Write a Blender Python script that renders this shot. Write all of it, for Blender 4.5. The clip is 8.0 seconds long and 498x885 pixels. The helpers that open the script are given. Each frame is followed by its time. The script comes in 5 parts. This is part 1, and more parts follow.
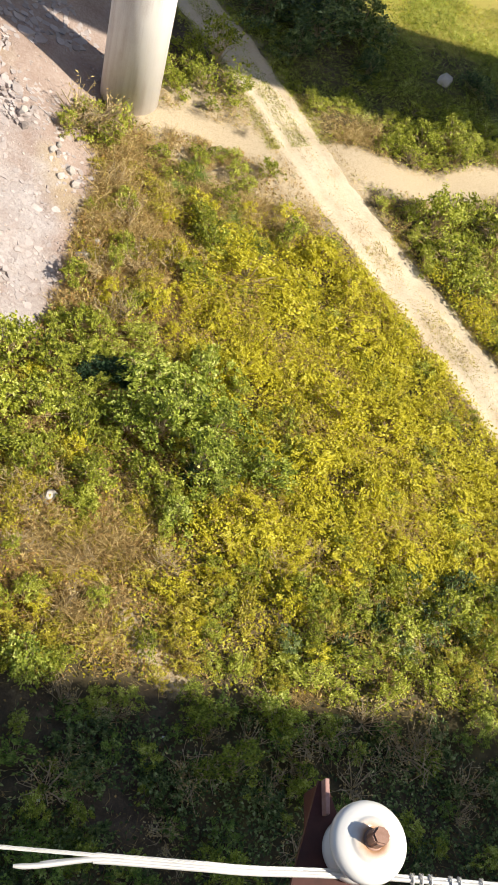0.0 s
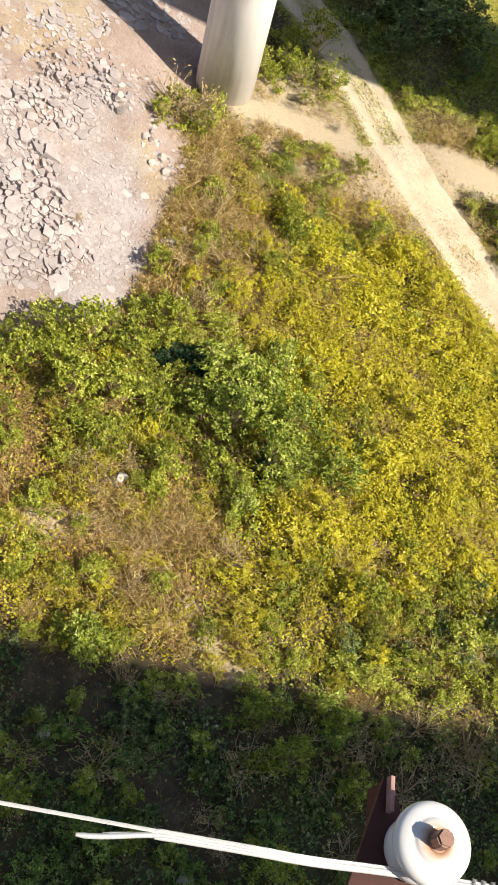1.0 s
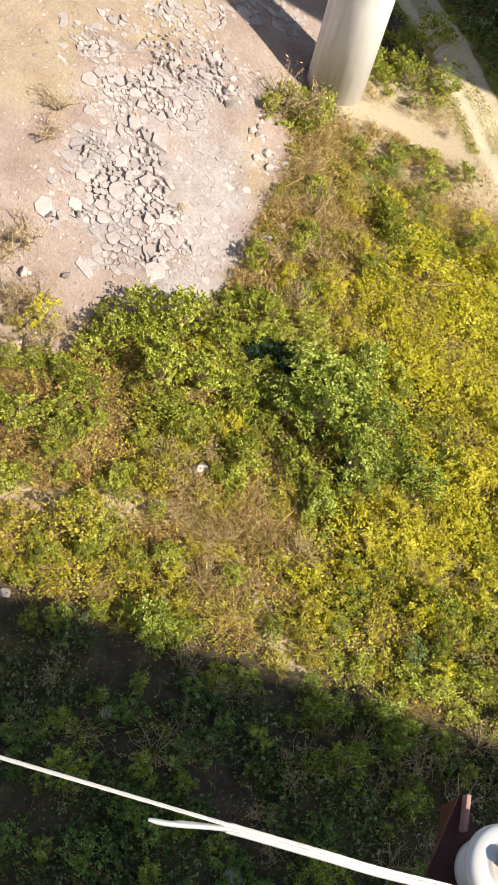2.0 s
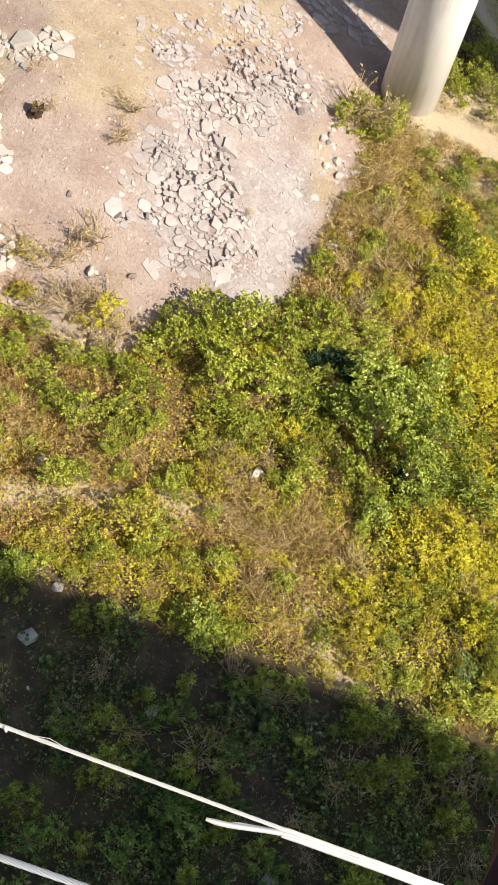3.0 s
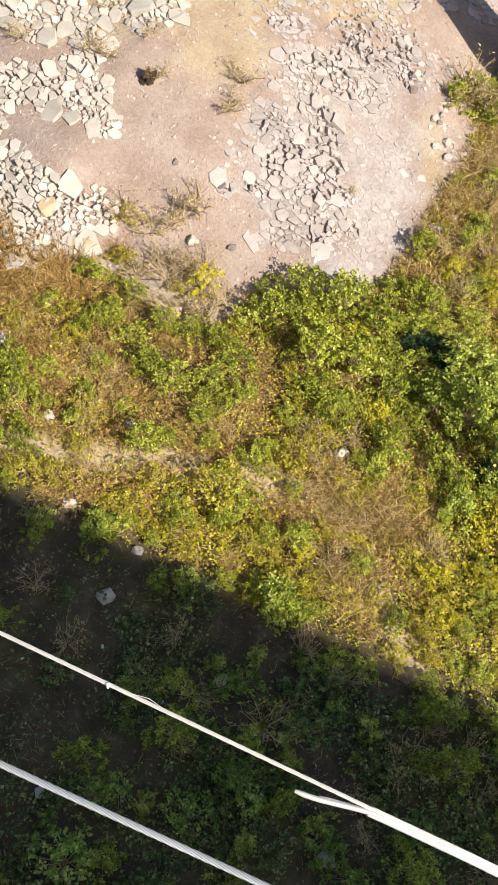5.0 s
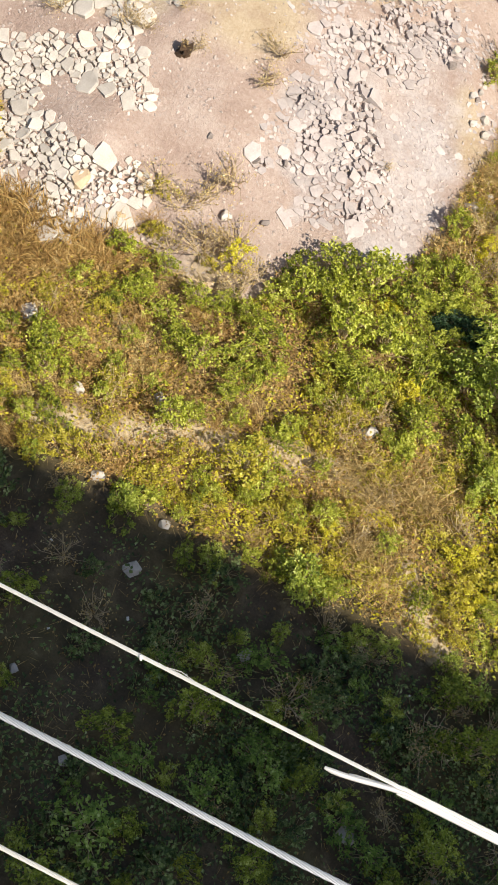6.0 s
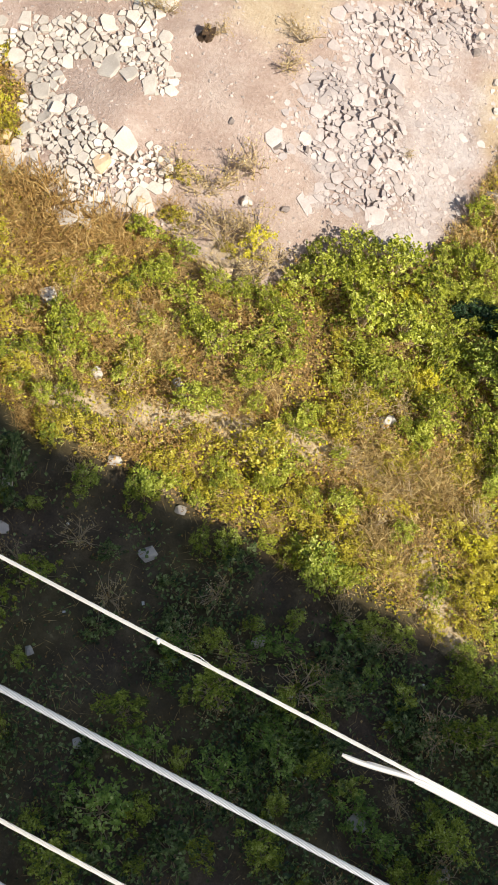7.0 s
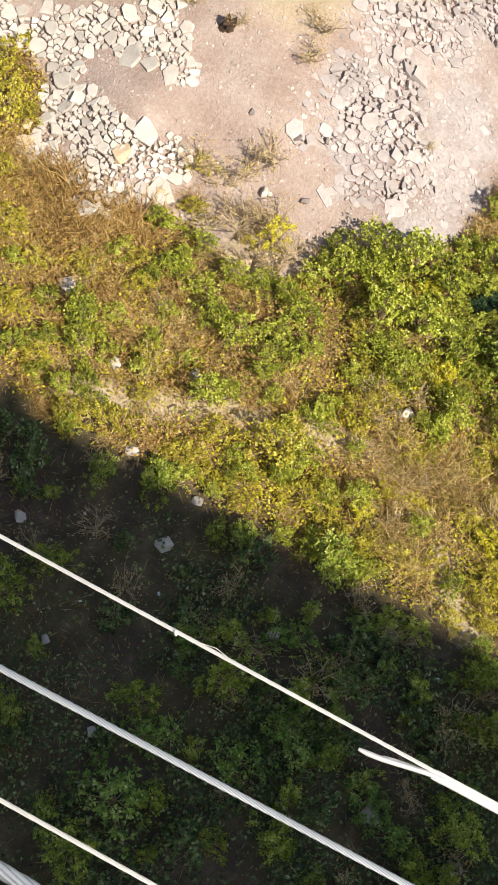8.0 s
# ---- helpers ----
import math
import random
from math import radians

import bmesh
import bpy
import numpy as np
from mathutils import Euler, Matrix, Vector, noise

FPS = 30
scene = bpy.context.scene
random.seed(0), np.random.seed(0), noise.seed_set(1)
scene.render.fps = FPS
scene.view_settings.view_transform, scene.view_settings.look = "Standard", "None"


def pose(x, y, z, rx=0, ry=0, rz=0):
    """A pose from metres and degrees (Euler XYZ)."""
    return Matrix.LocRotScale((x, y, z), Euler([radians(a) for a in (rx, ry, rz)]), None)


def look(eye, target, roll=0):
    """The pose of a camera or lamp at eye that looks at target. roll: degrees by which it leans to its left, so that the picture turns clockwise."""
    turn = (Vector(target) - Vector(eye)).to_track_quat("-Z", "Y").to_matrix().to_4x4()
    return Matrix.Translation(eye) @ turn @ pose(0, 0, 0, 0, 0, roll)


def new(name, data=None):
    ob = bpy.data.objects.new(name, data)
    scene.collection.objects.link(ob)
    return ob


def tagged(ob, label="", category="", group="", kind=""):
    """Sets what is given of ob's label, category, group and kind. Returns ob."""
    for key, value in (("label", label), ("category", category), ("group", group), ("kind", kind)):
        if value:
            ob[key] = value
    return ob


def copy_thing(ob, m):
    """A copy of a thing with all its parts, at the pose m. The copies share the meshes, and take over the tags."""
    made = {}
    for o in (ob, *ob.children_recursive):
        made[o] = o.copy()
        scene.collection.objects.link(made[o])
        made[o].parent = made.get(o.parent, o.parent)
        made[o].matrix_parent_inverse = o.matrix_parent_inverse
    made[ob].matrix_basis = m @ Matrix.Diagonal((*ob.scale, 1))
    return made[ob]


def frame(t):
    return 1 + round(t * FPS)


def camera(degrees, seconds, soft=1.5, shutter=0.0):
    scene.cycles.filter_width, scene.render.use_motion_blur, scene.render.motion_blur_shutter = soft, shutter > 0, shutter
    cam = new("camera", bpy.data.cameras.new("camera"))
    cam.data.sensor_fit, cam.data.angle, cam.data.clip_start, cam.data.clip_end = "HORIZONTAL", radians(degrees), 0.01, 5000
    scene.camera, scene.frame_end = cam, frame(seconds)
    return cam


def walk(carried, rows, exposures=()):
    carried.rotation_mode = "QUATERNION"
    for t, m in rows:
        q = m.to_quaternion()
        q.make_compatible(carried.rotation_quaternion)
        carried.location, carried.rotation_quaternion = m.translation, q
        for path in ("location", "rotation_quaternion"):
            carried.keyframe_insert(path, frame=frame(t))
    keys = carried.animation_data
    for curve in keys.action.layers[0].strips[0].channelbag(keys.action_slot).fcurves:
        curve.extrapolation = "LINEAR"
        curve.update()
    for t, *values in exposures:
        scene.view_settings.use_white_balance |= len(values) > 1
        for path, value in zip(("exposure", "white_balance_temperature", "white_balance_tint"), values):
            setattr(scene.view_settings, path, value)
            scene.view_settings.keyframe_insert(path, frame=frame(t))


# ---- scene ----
cam = camera(26.6, 8.0, soft=0.8)
PATH = [
    (0, 2.5596, 0.0199, 25.9065, 32.141, -12.860, 0.915),
    (0.5, 2.5530, 0.0138, 25.9007, 31.150, -11.822, 4.120),
    (1, 2.5449, 0.0154, 25.8840, 30.716, -11.490, 6.241),
    (1.5, 2.5323, 0.0172, 25.8679, 29.954, -10.799, 9.579),
    (3, 2.5014, 0.0054, 25.8807, 29.127, -8.600, 16.397),
    (3.5, 2.4922, -0.0000, 25.8802, 29.030, -7.981, 17.453),
    (4, 2.4880, -0.0035, 25.8882, 28.531, -7.534, 18.243),
    (4.5, 2.4764, -0.0105, 25.8963, 27.688, -6.803, 20.569),
    (5, 2.4693, -0.0098, 25.8904, 27.045, -6.418, 22.238),
    (6.5, 2.4564, -0.0144, 25.8831, 25.072, -5.341, 24.603),
    (7, 2.4551, -0.0128, 25.8727, 24.765, -5.113, 25.187),
    (7.5, 2.4517, -0.0150, 25.8687, 24.266, -4.576, 26.161),
    (8, 2.4518, -0.0118, 25.8693, 24.236, -4.515, 26.111),
]
walk(cam, [(r[0], pose(*r[1:])) for r in PATH], exposures=[(0.0, 0.54), (4.5, 0.54), (6.5, 0.58), (8.0, 0.61)])

# ---- light ----
SUN_WAY = Vector((-1.03, 0.412, -1.0)).normalized()
world = bpy.data.worlds.new("sky")
scene.world = world
world.use_nodes = True
sky = world.node_tree.nodes.new("ShaderNodeTexSky")
sky.sky_type, sky.sun_disc = "NISHITA", False
sky.sun_elevation, sky.sun_rotation = math.asin(-SUN_WAY.z), math.atan2(-SUN_WAY.x, -SUN_WAY.y)
world.node_tree.nodes["Background"].inputs["Strength"].default_value = 0.073
world.node_tree.links.new(sky.outputs[0], world.node_tree.nodes["Background"].inputs["Color"])
sun = new("sun", bpy.data.lights.new("sun", "SUN"))
sun.data.energy, sun.data.angle, sun.data.color = 4.6, radians(1.1), (1.0, 0.90, 0.74)
sun.matrix_world = look((0, 0, 60), Vector((0, 0, 60)) + SUN_WAY)


# ---- materials ----
def ramp_nodes(nt, fac, stops):
    r = nt.nodes.new("ShaderNodeValToRGB")
    while len(r.color_ramp.elements) < len(stops):
        r.color_ramp.elements.new(0.5)
    for e, (p, c) in zip(r.color_ramp.elements, stops):
        e.position, e.color = p, (*c, 1)
    nt.links.new(fac, r.inputs[0])
    return r.outputs[0]


def noise_nodes(nt, scale, detail=6.0, rough=0.6, vec=None):
    n = nt.nodes.new("ShaderNodeTexNoise")
    n.inputs["Scale"].default_value, n.inputs["Detail"].default_value, n.inputs["Roughness"].default_value = scale, detail, rough
    nt.links.new(vec or nt.nodes.new("ShaderNodeTexCoord").outputs["Object"], n.inputs["Vector"])
    return n.outputs["Fac"]


def mix_nodes(nt, fac, a, b, how="MIX"):
    m = nt.nodes.new("ShaderNodeMix")
    m.data_type, m.blend_type = "RGBA", how
    for slot, v in ((0, fac), (6, a), (7, b)):
        if isinstance(v, (int, float)):
            m.inputs[slot].default_value = v
        elif isinstance(v, tuple):
            m.inputs[slot].default_value = (*v, 1)
        else:
            nt.links.new(v, m.inputs[slot])
    return m.outputs[2]


def math_nodes(nt, how, a, b=0.0, clamp=False):
    m = nt.nodes.new("ShaderNodeMath")
    m.operation, m.use_clamp = how, clamp
    for slot, v in enumerate((a, b)):
        if isinstance(v, (int, float)):
            m.inputs[slot].default_value = v
        else:
            nt.links.new(v, m.inputs[slot])
    return m.outputs[0]


def bump_nodes(nt, height, strength, distance):
    b = nt.nodes.new("ShaderNodeBump")
    b.inputs["Strength"].default_value, b.inputs["Distance"].default_value = strength, distance
    nt.links.new(height, b.inputs["Height"])
    return b.outputs[0]


def blank(name, rough=0.8, metal=0.0):
    m = bpy.data.materials.new(name)
    m.use_nodes = True
    nt = m.node_tree
    bsdf = nt.nodes["Principled BSDF"]
    bsdf.inputs["Roughness"].default_value, bsdf.inputs["Metallic"].default_value = rough, metal
    return m, nt, bsdf


def surface(name, stops, scale, fine=14.0, rough=0.85, metal=0.0, bump=0.4, depth=0.01, random=0.0):
    """Two scales of noise through a ramp, with relief; random: how far pieces differ in brightness."""
    m, nt, bsdf = blank(name, rough, metal)
    a, b = noise_nodes(nt, scale), noise_nodes(nt, scale * fine)
    f = math_nodes(nt, "ADD", math_nodes(nt, "MULTIPLY", a, 0.65), math_nodes(nt, "MULTIPLY", b, 0.35))
    col = ramp_nodes(nt, f, stops)
    if random:
        info = nt.nodes.new("ShaderNodeObjectInfo").outputs["Random"]
        isle = nt.nodes.new("ShaderNodeNewGeometry").outputs["Random Per Island"]
        k = math_nodes(nt, "FRACT", math_nodes(nt, "ADD", info, isle))
        k = math_nodes(nt, "ADD", math_nodes(nt, "MULTIPLY", k, 2 * random), 1 - random)
        hsv = nt.nodes.new("ShaderNodeHueSaturation")
        nt.links.new(col, hsv.inputs["Color"])
        nt.links.new(k, hsv.inputs["Value"])
        col = hsv.outputs[0]
    nt.links.new(col, bsdf.inputs["Base Color"])
    nt.links.new(bump_nodes(nt, b, bump, depth), bsdf.inputs["Normal"])
    return m


def leaf_material(name, stops, through_light=0.35, rough=0.55):
    """Leaves differ one from another and from plant to plant; some light passes through them."""
    m, nt, bsdf = blank(name, rough)
    isle = nt.nodes.new("ShaderNodeNewGeometry").outputs["Random Per Island"]
    info = nt.nodes.new("ShaderNodeObjectInfo").outputs["Random"]
    patch = noise_nodes(nt, 0.9, 2.0, 0.5, nt.nodes.new("ShaderNodeNewGeometry").outputs["Position"])
    clump = noise_nodes(nt, 4.5, 2.0, 0.5, nt.nodes.new("ShaderNodeNewGeometry").outputs["Position"])
    f = math_nodes(nt, "ADD", math_nodes(nt, "MULTIPLY", isle, 0.45), math_nodes(nt, "MULTIPLY", info, 0.25))
    f = math_nodes(nt, "ADD", f, math_nodes(nt, "MULTIPLY", math_nodes(nt, "SUBTRACT", clump, 0.48), 1.5))
    f = math_nodes(nt, "ADD", f, math_nodes(nt, "MULTIPLY", math_nodes(nt, "SUBTRACT", patch, 0.25, True), 0.55), True)
    col = ramp_nodes(nt, f, stops)
    nt.links.new(col, bsdf.inputs["Base Color"])
    tr = nt.nodes.new("ShaderNodeBsdfTranslucent")
    nt.links.new(col, tr.inputs["Color"])
    ms = nt.nodes.new("ShaderNodeMixShader")
    ms.inputs[0].default_value = through_light
    nt.links.new(bsdf.outputs[0], ms.inputs[1])
    nt.links.new(tr.outputs[0], ms.inputs[2])
    nt.links.new(ms.outputs[0], nt.nodes["Material Output"].inputs["Surface"])
    return m


YELLOW = leaf_material("yellow_green_leaf", [(0.0, (0.28, 0.255, 0.016)), (0.3, (0.50, 0.455, 0.023)), (0.62, (0.69, 0.625, 0.034)), (1.0, (0.85, 0.80, 0.16))], 0.28)
# a sunlit shrub's grey-green; also carries shade for plants beside the high bridge
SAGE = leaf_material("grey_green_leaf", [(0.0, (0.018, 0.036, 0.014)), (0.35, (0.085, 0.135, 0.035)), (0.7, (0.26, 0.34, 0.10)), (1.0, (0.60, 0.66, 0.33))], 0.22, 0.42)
# near-black green that paints the shade inside hollows between bushes
HOLLOW_SHADE = leaf_material("hollow_shade_leaf", [(0.0, (0.012, 0.032, 0.014)), (0.4, (0.028, 0.070, 0.026)), (0.75, (0.06, 0.13, 0.042)), (1.0, (0.14, 0.23, 0.08))], 0.15)
LUSH = leaf_material("fresh_green_blade", [(0.0, (0.06, 0.11, 0.02)), (0.4, (0.20, 0.32, 0.055)), (0.75, (0.40, 0.54, 0.11)), (1.0, (0.64, 0.72, 0.28))], 0.28)
GREEN = leaf_material("green_leaf", [(0.0, (0.06, 0.075, 0.010)), (0.3, (0.20, 0.235, 0.022)), (0.65, (0.44, 0.475, 0.042)), (1.0, (0.80, 0.82, 0.22))], 0.28)
DEEP = leaf_material("deep_green_leaf", [(0.0, (0.042, 0.060, 0.011)), (0.3, (0.175, 0.23, 0.027)), (0.65, (0.44, 0.51, 0.062)), (1.0, (0.82, 0.85, 0.30))], 0.28)
OLIVE = leaf_material("olive_leaf", [(0.0, (0.10, 0.092, 0.012)), (0.3, (0.31, 0.275, 0.025)), (0.65, (0.54, 0.475, 0.043)), (1.0, (0.80, 0.73, 0.18))], 0.28)
STRAW = leaf_material("dry_straw", [(0.0, (0.22, 0.145, 0.05)), (0.4, (0.46, 0.335, 0.125)), (0.75, (0.70, 0.55, 0.25)), (1.0, (0.86, 0.76, 0.46))], 0.2, 0.7)
TWIG = surface("dry_twig", [(0.2, (0.30, 0.215, 0.115)), (0.8, (0.68, 0.56, 0.37))], 6.0)
RUSSET = leaf_material("withered_leaf", [(0.0, (0.21, 0.115, 0.036)), (0.4, (0.40, 0.25, 0.08)), (0.75, (0.59, 0.41, 0.155)), (1.0, (0.76, 0.60, 0.30))], 0.2, 0.7)
CONCRETE, nt, bsdf = blank("weathered_concrete", 0.9)
pos = nt.nodes.new("ShaderNodeNewGeometry").outputs["Position"]
run = nt.nodes.new("ShaderNodeVectorMath")
run.operation = "MULTIPLY"
run.inputs[1].default_value = (3.2, 3.2, 0.16)
nt.links.new(pos, run.inputs[0])
streak, cloud, pit = noise_nodes(nt, 1.0, 4, 0.6, run.outputs[0]), noise_nodes(nt, 0.6, 5, 0.6, pos), noise_nodes(nt, 22.0, 4, 0.6, pos)
f = math_nodes(nt, "ADD", math_nodes(nt, "MULTIPLY", streak, 0.55), math_nodes(nt, "ADD", math_nodes(nt, "MULTIPLY", cloud, 0.3), math_nodes(nt, "MULTIPLY", pit, 0.15)))
nt.links.new(ramp_nodes(nt, f, [(0.32, (0.53, 0.48, 0.45)), (0.43, (0.72, 0.68, 0.665)), (0.52, (0.82, 0.795, 0.785)), (0.7, (0.88, 0.86, 0.855))]), bsdf.inputs["Base Color"])
nt.links.new(bump_nodes(nt, pit, 0.4, 0.01), bsdf.inputs["Normal"])
STONE = surface("quarried_stone", [(0.25, (0.43, 0.38, 0.335)), (0.5, (0.575, 0.53, 0.48)), (0.75, (0.71, 0.67, 0.615))], 1.6, 10.0, 0.9, 0.0, 0.6, 0.02, 0.2)
LILAC_STONE = surface("lilac_grey_stone", [(0.25, (0.34, 0.288, 0.275)), (0.5, (0.455, 0.405, 0.395)), (0.75, (0.58, 0.53, 0.52))], 1.6, 10.0, 0.9, 0.0, 0.6, 0.02, 0.2)
CHIP = surface("pinkish_stone_chip", [(0.25, (0.31, 0.25, 0.23)), (0.5, (0.45, 0.385, 0.355)), (0.75, (0.62, 0.56, 0.52))], 2.0, 10.0, 0.95, 0.0, 0.5, 0.01, 0.28)
OCHRE_STONE = surface("ochre_stone", [(0.25, (0.44, 0.32, 0.20)), (0.5, (0.56, 0.43, 0.29)), (0.75, (0.66, 0.55, 0.41))], 1.6, 10.0, 0.9, 0.0, 0.6, 0.02, 0.15)
DUSKY = surface("dusky_stone", [(0.25, (0.12, 0.10, 0.09)), (0.5, (0.24, 0.205, 0.19)), (0.8, (0.42, 0.37, 0.35))], 2.4, 8.0, 0.9, 0.0, 0.6, 0.02)
DARK_WOOD = surface("dark_brown_wood", [(0.25, (0.035, 0.022, 0.015)), (0.6, (0.10, 0.062, 0.036)), (0.85, (0.26, 0.16, 0.085))], 5.0, 8.0, 0.9, 0.0, 0.6, 0.02)
SCREE, nt, bsdf = blank("pinkish_gravel_soil", 0.95)
pos = nt.nodes.new("ShaderNodeNewGeometry").outputs["Position"]
big, mid, fine = noise_nodes(nt, 0.16, 3, 0.55, pos), noise_nodes(nt, 0.7, 5, 0.6, pos), noise_nodes(nt, 9.0, 6, 0.75, pos)
f = math_nodes(nt, "ADD", math_nodes(nt, "MULTIPLY", mid, 0.5), math_nodes(nt, "MULTIPLY", fine, 0.5))
pink = ramp_nodes(nt, f, [(0.30, (0.29, 0.205, 0.175)), (0.45, (0.39, 0.295, 0.25)), (0.56, (0.465, 0.37, 0.325)), (0.72, (0.58, 0.49, 0.44))])
tan = ramp_nodes(nt, f, [(0.30, (0.31, 0.22, 0.14)), (0.45, (0.43, 0.335, 0.225)), (0.56, (0.49, 0.40, 0.29)), (0.72, (0.60, 0.52, 0.40))])
pale = ramp_nodes(nt, f, [(0.30, (0.28, 0.235, 0.225)), (0.45, (0.39, 0.345, 0.34)), (0.56, (0.48, 0.435, 0.43)), (0.72, (0.60, 0.56, 0.55))])
col = pink
for name, other in (("tan", tan), ("pale", pale)):
    at = nt.nodes.new("ShaderNodeAttribute")
    at.attribute_name = name
    k = math_nodes(nt, "ADD", at.outputs["Fac"], math_nodes(nt, "ADD", math_nodes(nt, "SUBTRACT", mid, 0.5), math_nodes(nt, "MULTIPLY", math_nodes(nt, "SUBTRACT", big, 0.5), 1.2)))
    col = mix_nodes(nt, math_nodes(nt, "MULTIPLY", math_nodes(nt, "SUBTRACT", k, 0.25), 2.0, True), col, other)
nt.links.new(col, bsdf.inputs["Base Color"])
nt.links.new(bump_nodes(nt, fine, 1.0, 0.06), bsdf.inputs["Normal"])
SAND = surface("pale_trodden_sand", [(0.25, (0.43, 0.335, 0.22)), (0.45, (0.61, 0.51, 0.37)), (0.7, (0.73, 0.65, 0.51))], 0.9, 16.0, 0.95, 0.0, 0.6, 0.03)
PORCELAIN, nt, bsdf = blank("glazed_white_porcelain", 0.2)
away = nt.nodes.new("ShaderNodeVectorMath")
away.operation = "LENGTH"
flat_xy = nt.nodes.new("ShaderNodeVectorMath")
flat_xy.operation = "MULTIPLY"
flat_xy.inputs[1].default_value = (1, 1, 0)
nt.links.new(nt.nodes.new("ShaderNodeTexCoord").outputs["Object"], flat_xy.inputs[0])
nt.links.new(flat_xy.outputs[0], away.inputs[0])
spill = math_nodes(nt, "ADD", away.outputs["Value"], math_nodes(nt, "MULTIPLY", noise_nodes(nt, 60.0), 0.012))
nt.links.new(ramp_nodes(nt, math_nodes(nt, "MULTIPLY", spill, 20.0), [(0.42, (0.55, 0.33, 0.20)), (0.60, (0.74, 0.66, 0.60)), (0.72, (0.78, 0.78, 0.78))]), bsdf.inputs["Base Color"])
RUST = surface("red_oxide_painted_steel", [(0.25, (0.05, 0.016, 0.013)), (0.6, (0.10, 0.03, 0.024)), (0.85, (0.22, 0.09, 0.05))], 9.0, 8.0, 0.65, 0.1, 0.3, 0.002)
BOLT = surface("rusted_steel_bolt", [(0.25, (0.20, 0.10, 0.07)), (0.75, (0.42, 0.27, 0.21))], 30.0, 6.0, 0.6, 0.3, 0.4, 0.001)
ALU = surface("weathered_aluminium", [(0.2, (0.55, 0.55, 0.55)), (0.8, (0.78, 0.77, 0.75))], 12.0, 8.0, 0.5, 0.35, 0.2, 0.0005)
# darker, bluer aluminium: the parapet's shade put into the colour
SHADED_ALU = surface("shaded_aluminium", [(0.2, (0.30, 0.33, 0.38)), (0.8, (0.45, 0.48, 0.53))], 12.0, 8.0, 0.55, 0.4, 0.2, 0.0005)
LITTER = surface("white_litter", [(0.2, (0.7, 0.7, 0.68)), (0.8, (0.82, 0.82, 0.8))], 5.0)

EARTH, nt, bsdf = blank("dry_earth", 0.95)
pos = nt.nodes.new("ShaderNodeNewGeometry").outputs["Position"]
big, mid, fine = noise_nodes(nt, 0.22, 4, 0.6, pos), noise_nodes(nt, 1.7, 6, 0.65, pos), noise_nodes(nt, 18.0, 5, 0.7, pos)
# soil kept dark to deepen the bridge's shadow; straw lightens the sunlit side
soil = ramp_nodes(nt, math_nodes(nt, "ADD", math_nodes(nt, "MULTIPLY", mid, 0.6), math_nodes(nt, "MULTIPLY", fine, 0.4)), [(0.3, (0.042, 0.030, 0.021)), (0.5, (0.10, 0.074, 0.050)), (0.72, (0.27, 0.21, 0.14))])
moss = ramp_nodes(nt, mid, [(0.3, (0.06, 0.055, 0.02)), (0.7, (0.17, 0.145, 0.05))])
col = mix_nodes(nt, math_nodes(nt, "MULTIPLY", math_nodes(nt, "SUBTRACT", big, 0.38, True), 3.0, True), soil, moss)
for name, stops in (("straw", [(0.3, (0.085, 0.052, 0.022)), (0.5, (0.20, 0.13, 0.052)), (0.75, (0.37, 0.26, 0.115))]),
                    ("sand", [(0.3, (0.40, 0.31, 0.20)), (0.55, (0.56, 0.465, 0.325)), (0.8, (0.64, 0.56, 0.41))]),
                    ("scree", [(0.3, (0.34, 0.26, 0.22)), (0.55, (0.50, 0.40, 0.34)), (0.8, (0.62, 0.53, 0.46))]),
                    ("meadow", [(0.3, (0.26, 0.22, 0.04)), (0.5, (0.42, 0.36, 0.08)), (0.75, (0.55, 0.45, 0.18))])):
    at = nt.nodes.new("ShaderNodeAttribute")
    at.attribute_name = name
    k = math_nodes(nt, "ADD", at.outputs["Fac"], math_nodes(nt, "MULTIPLY", math_nodes(nt, "SUBTRACT", mid, 0.5), 1.7))
    k = math_nodes(nt, "MULTIPLY", math_nodes(nt, "SUBTRACT", k, 0.28), 2.0, True)
    col = mix_nodes(nt, k, col, ramp_nodes(nt, fine, stops))
nt.links.new(col, bsdf.inputs["Base Color"])
nt.links.new(bump_nodes(nt, fine, 0.5, 0.02), bsdf.inputs["Normal"])


# ---- building helpers ----
def mesh_of(name, verts, faces, material=None, shade=False):
    me = bpy.data.meshes.new(name)
    me.from_pydata([tuple(v) for v in verts], [], [tuple(int(i) for i in f) for f in faces])
    if shade:
        me.shade_smooth()
    if material:
        me.materials.append(material)
    return me


def piece(name, me, parent=None, label="", at=None):
    ob = new(name, me)
    if parent:
        ob.parent = parent
    if at is not None:
        ob.matrix_basis = at
    return tagged(ob, label) if label else ob


def part(name, bm, material, parent, label="", shade=False):
    me = bpy.data.meshes.new(name)
    bm.to_mesh(me)
    bm.free()
    if shade:
        me.shade_smooth()
    me.materials.append(material)
    return piece(name, me, parent, label)


def bevelled_box(x0, x1, y0, y1, z0, z1, edge=0.0):
    bm = bmesh.new()
    bmesh.ops.create_cube(bm, size=1, matrix=Matrix.LocRotScale(((x0 + x1) / 2, (y0 + y1) / 2, (z0 + z1) / 2), None, (x1 - x0, y1 - y0, z1 - z0)))
    if edge:
        bmesh.ops.bevel(bm, geom=bm.edges[:], offset=edge, segments=2, profile=0.7, affect="EDGES")
    return bm


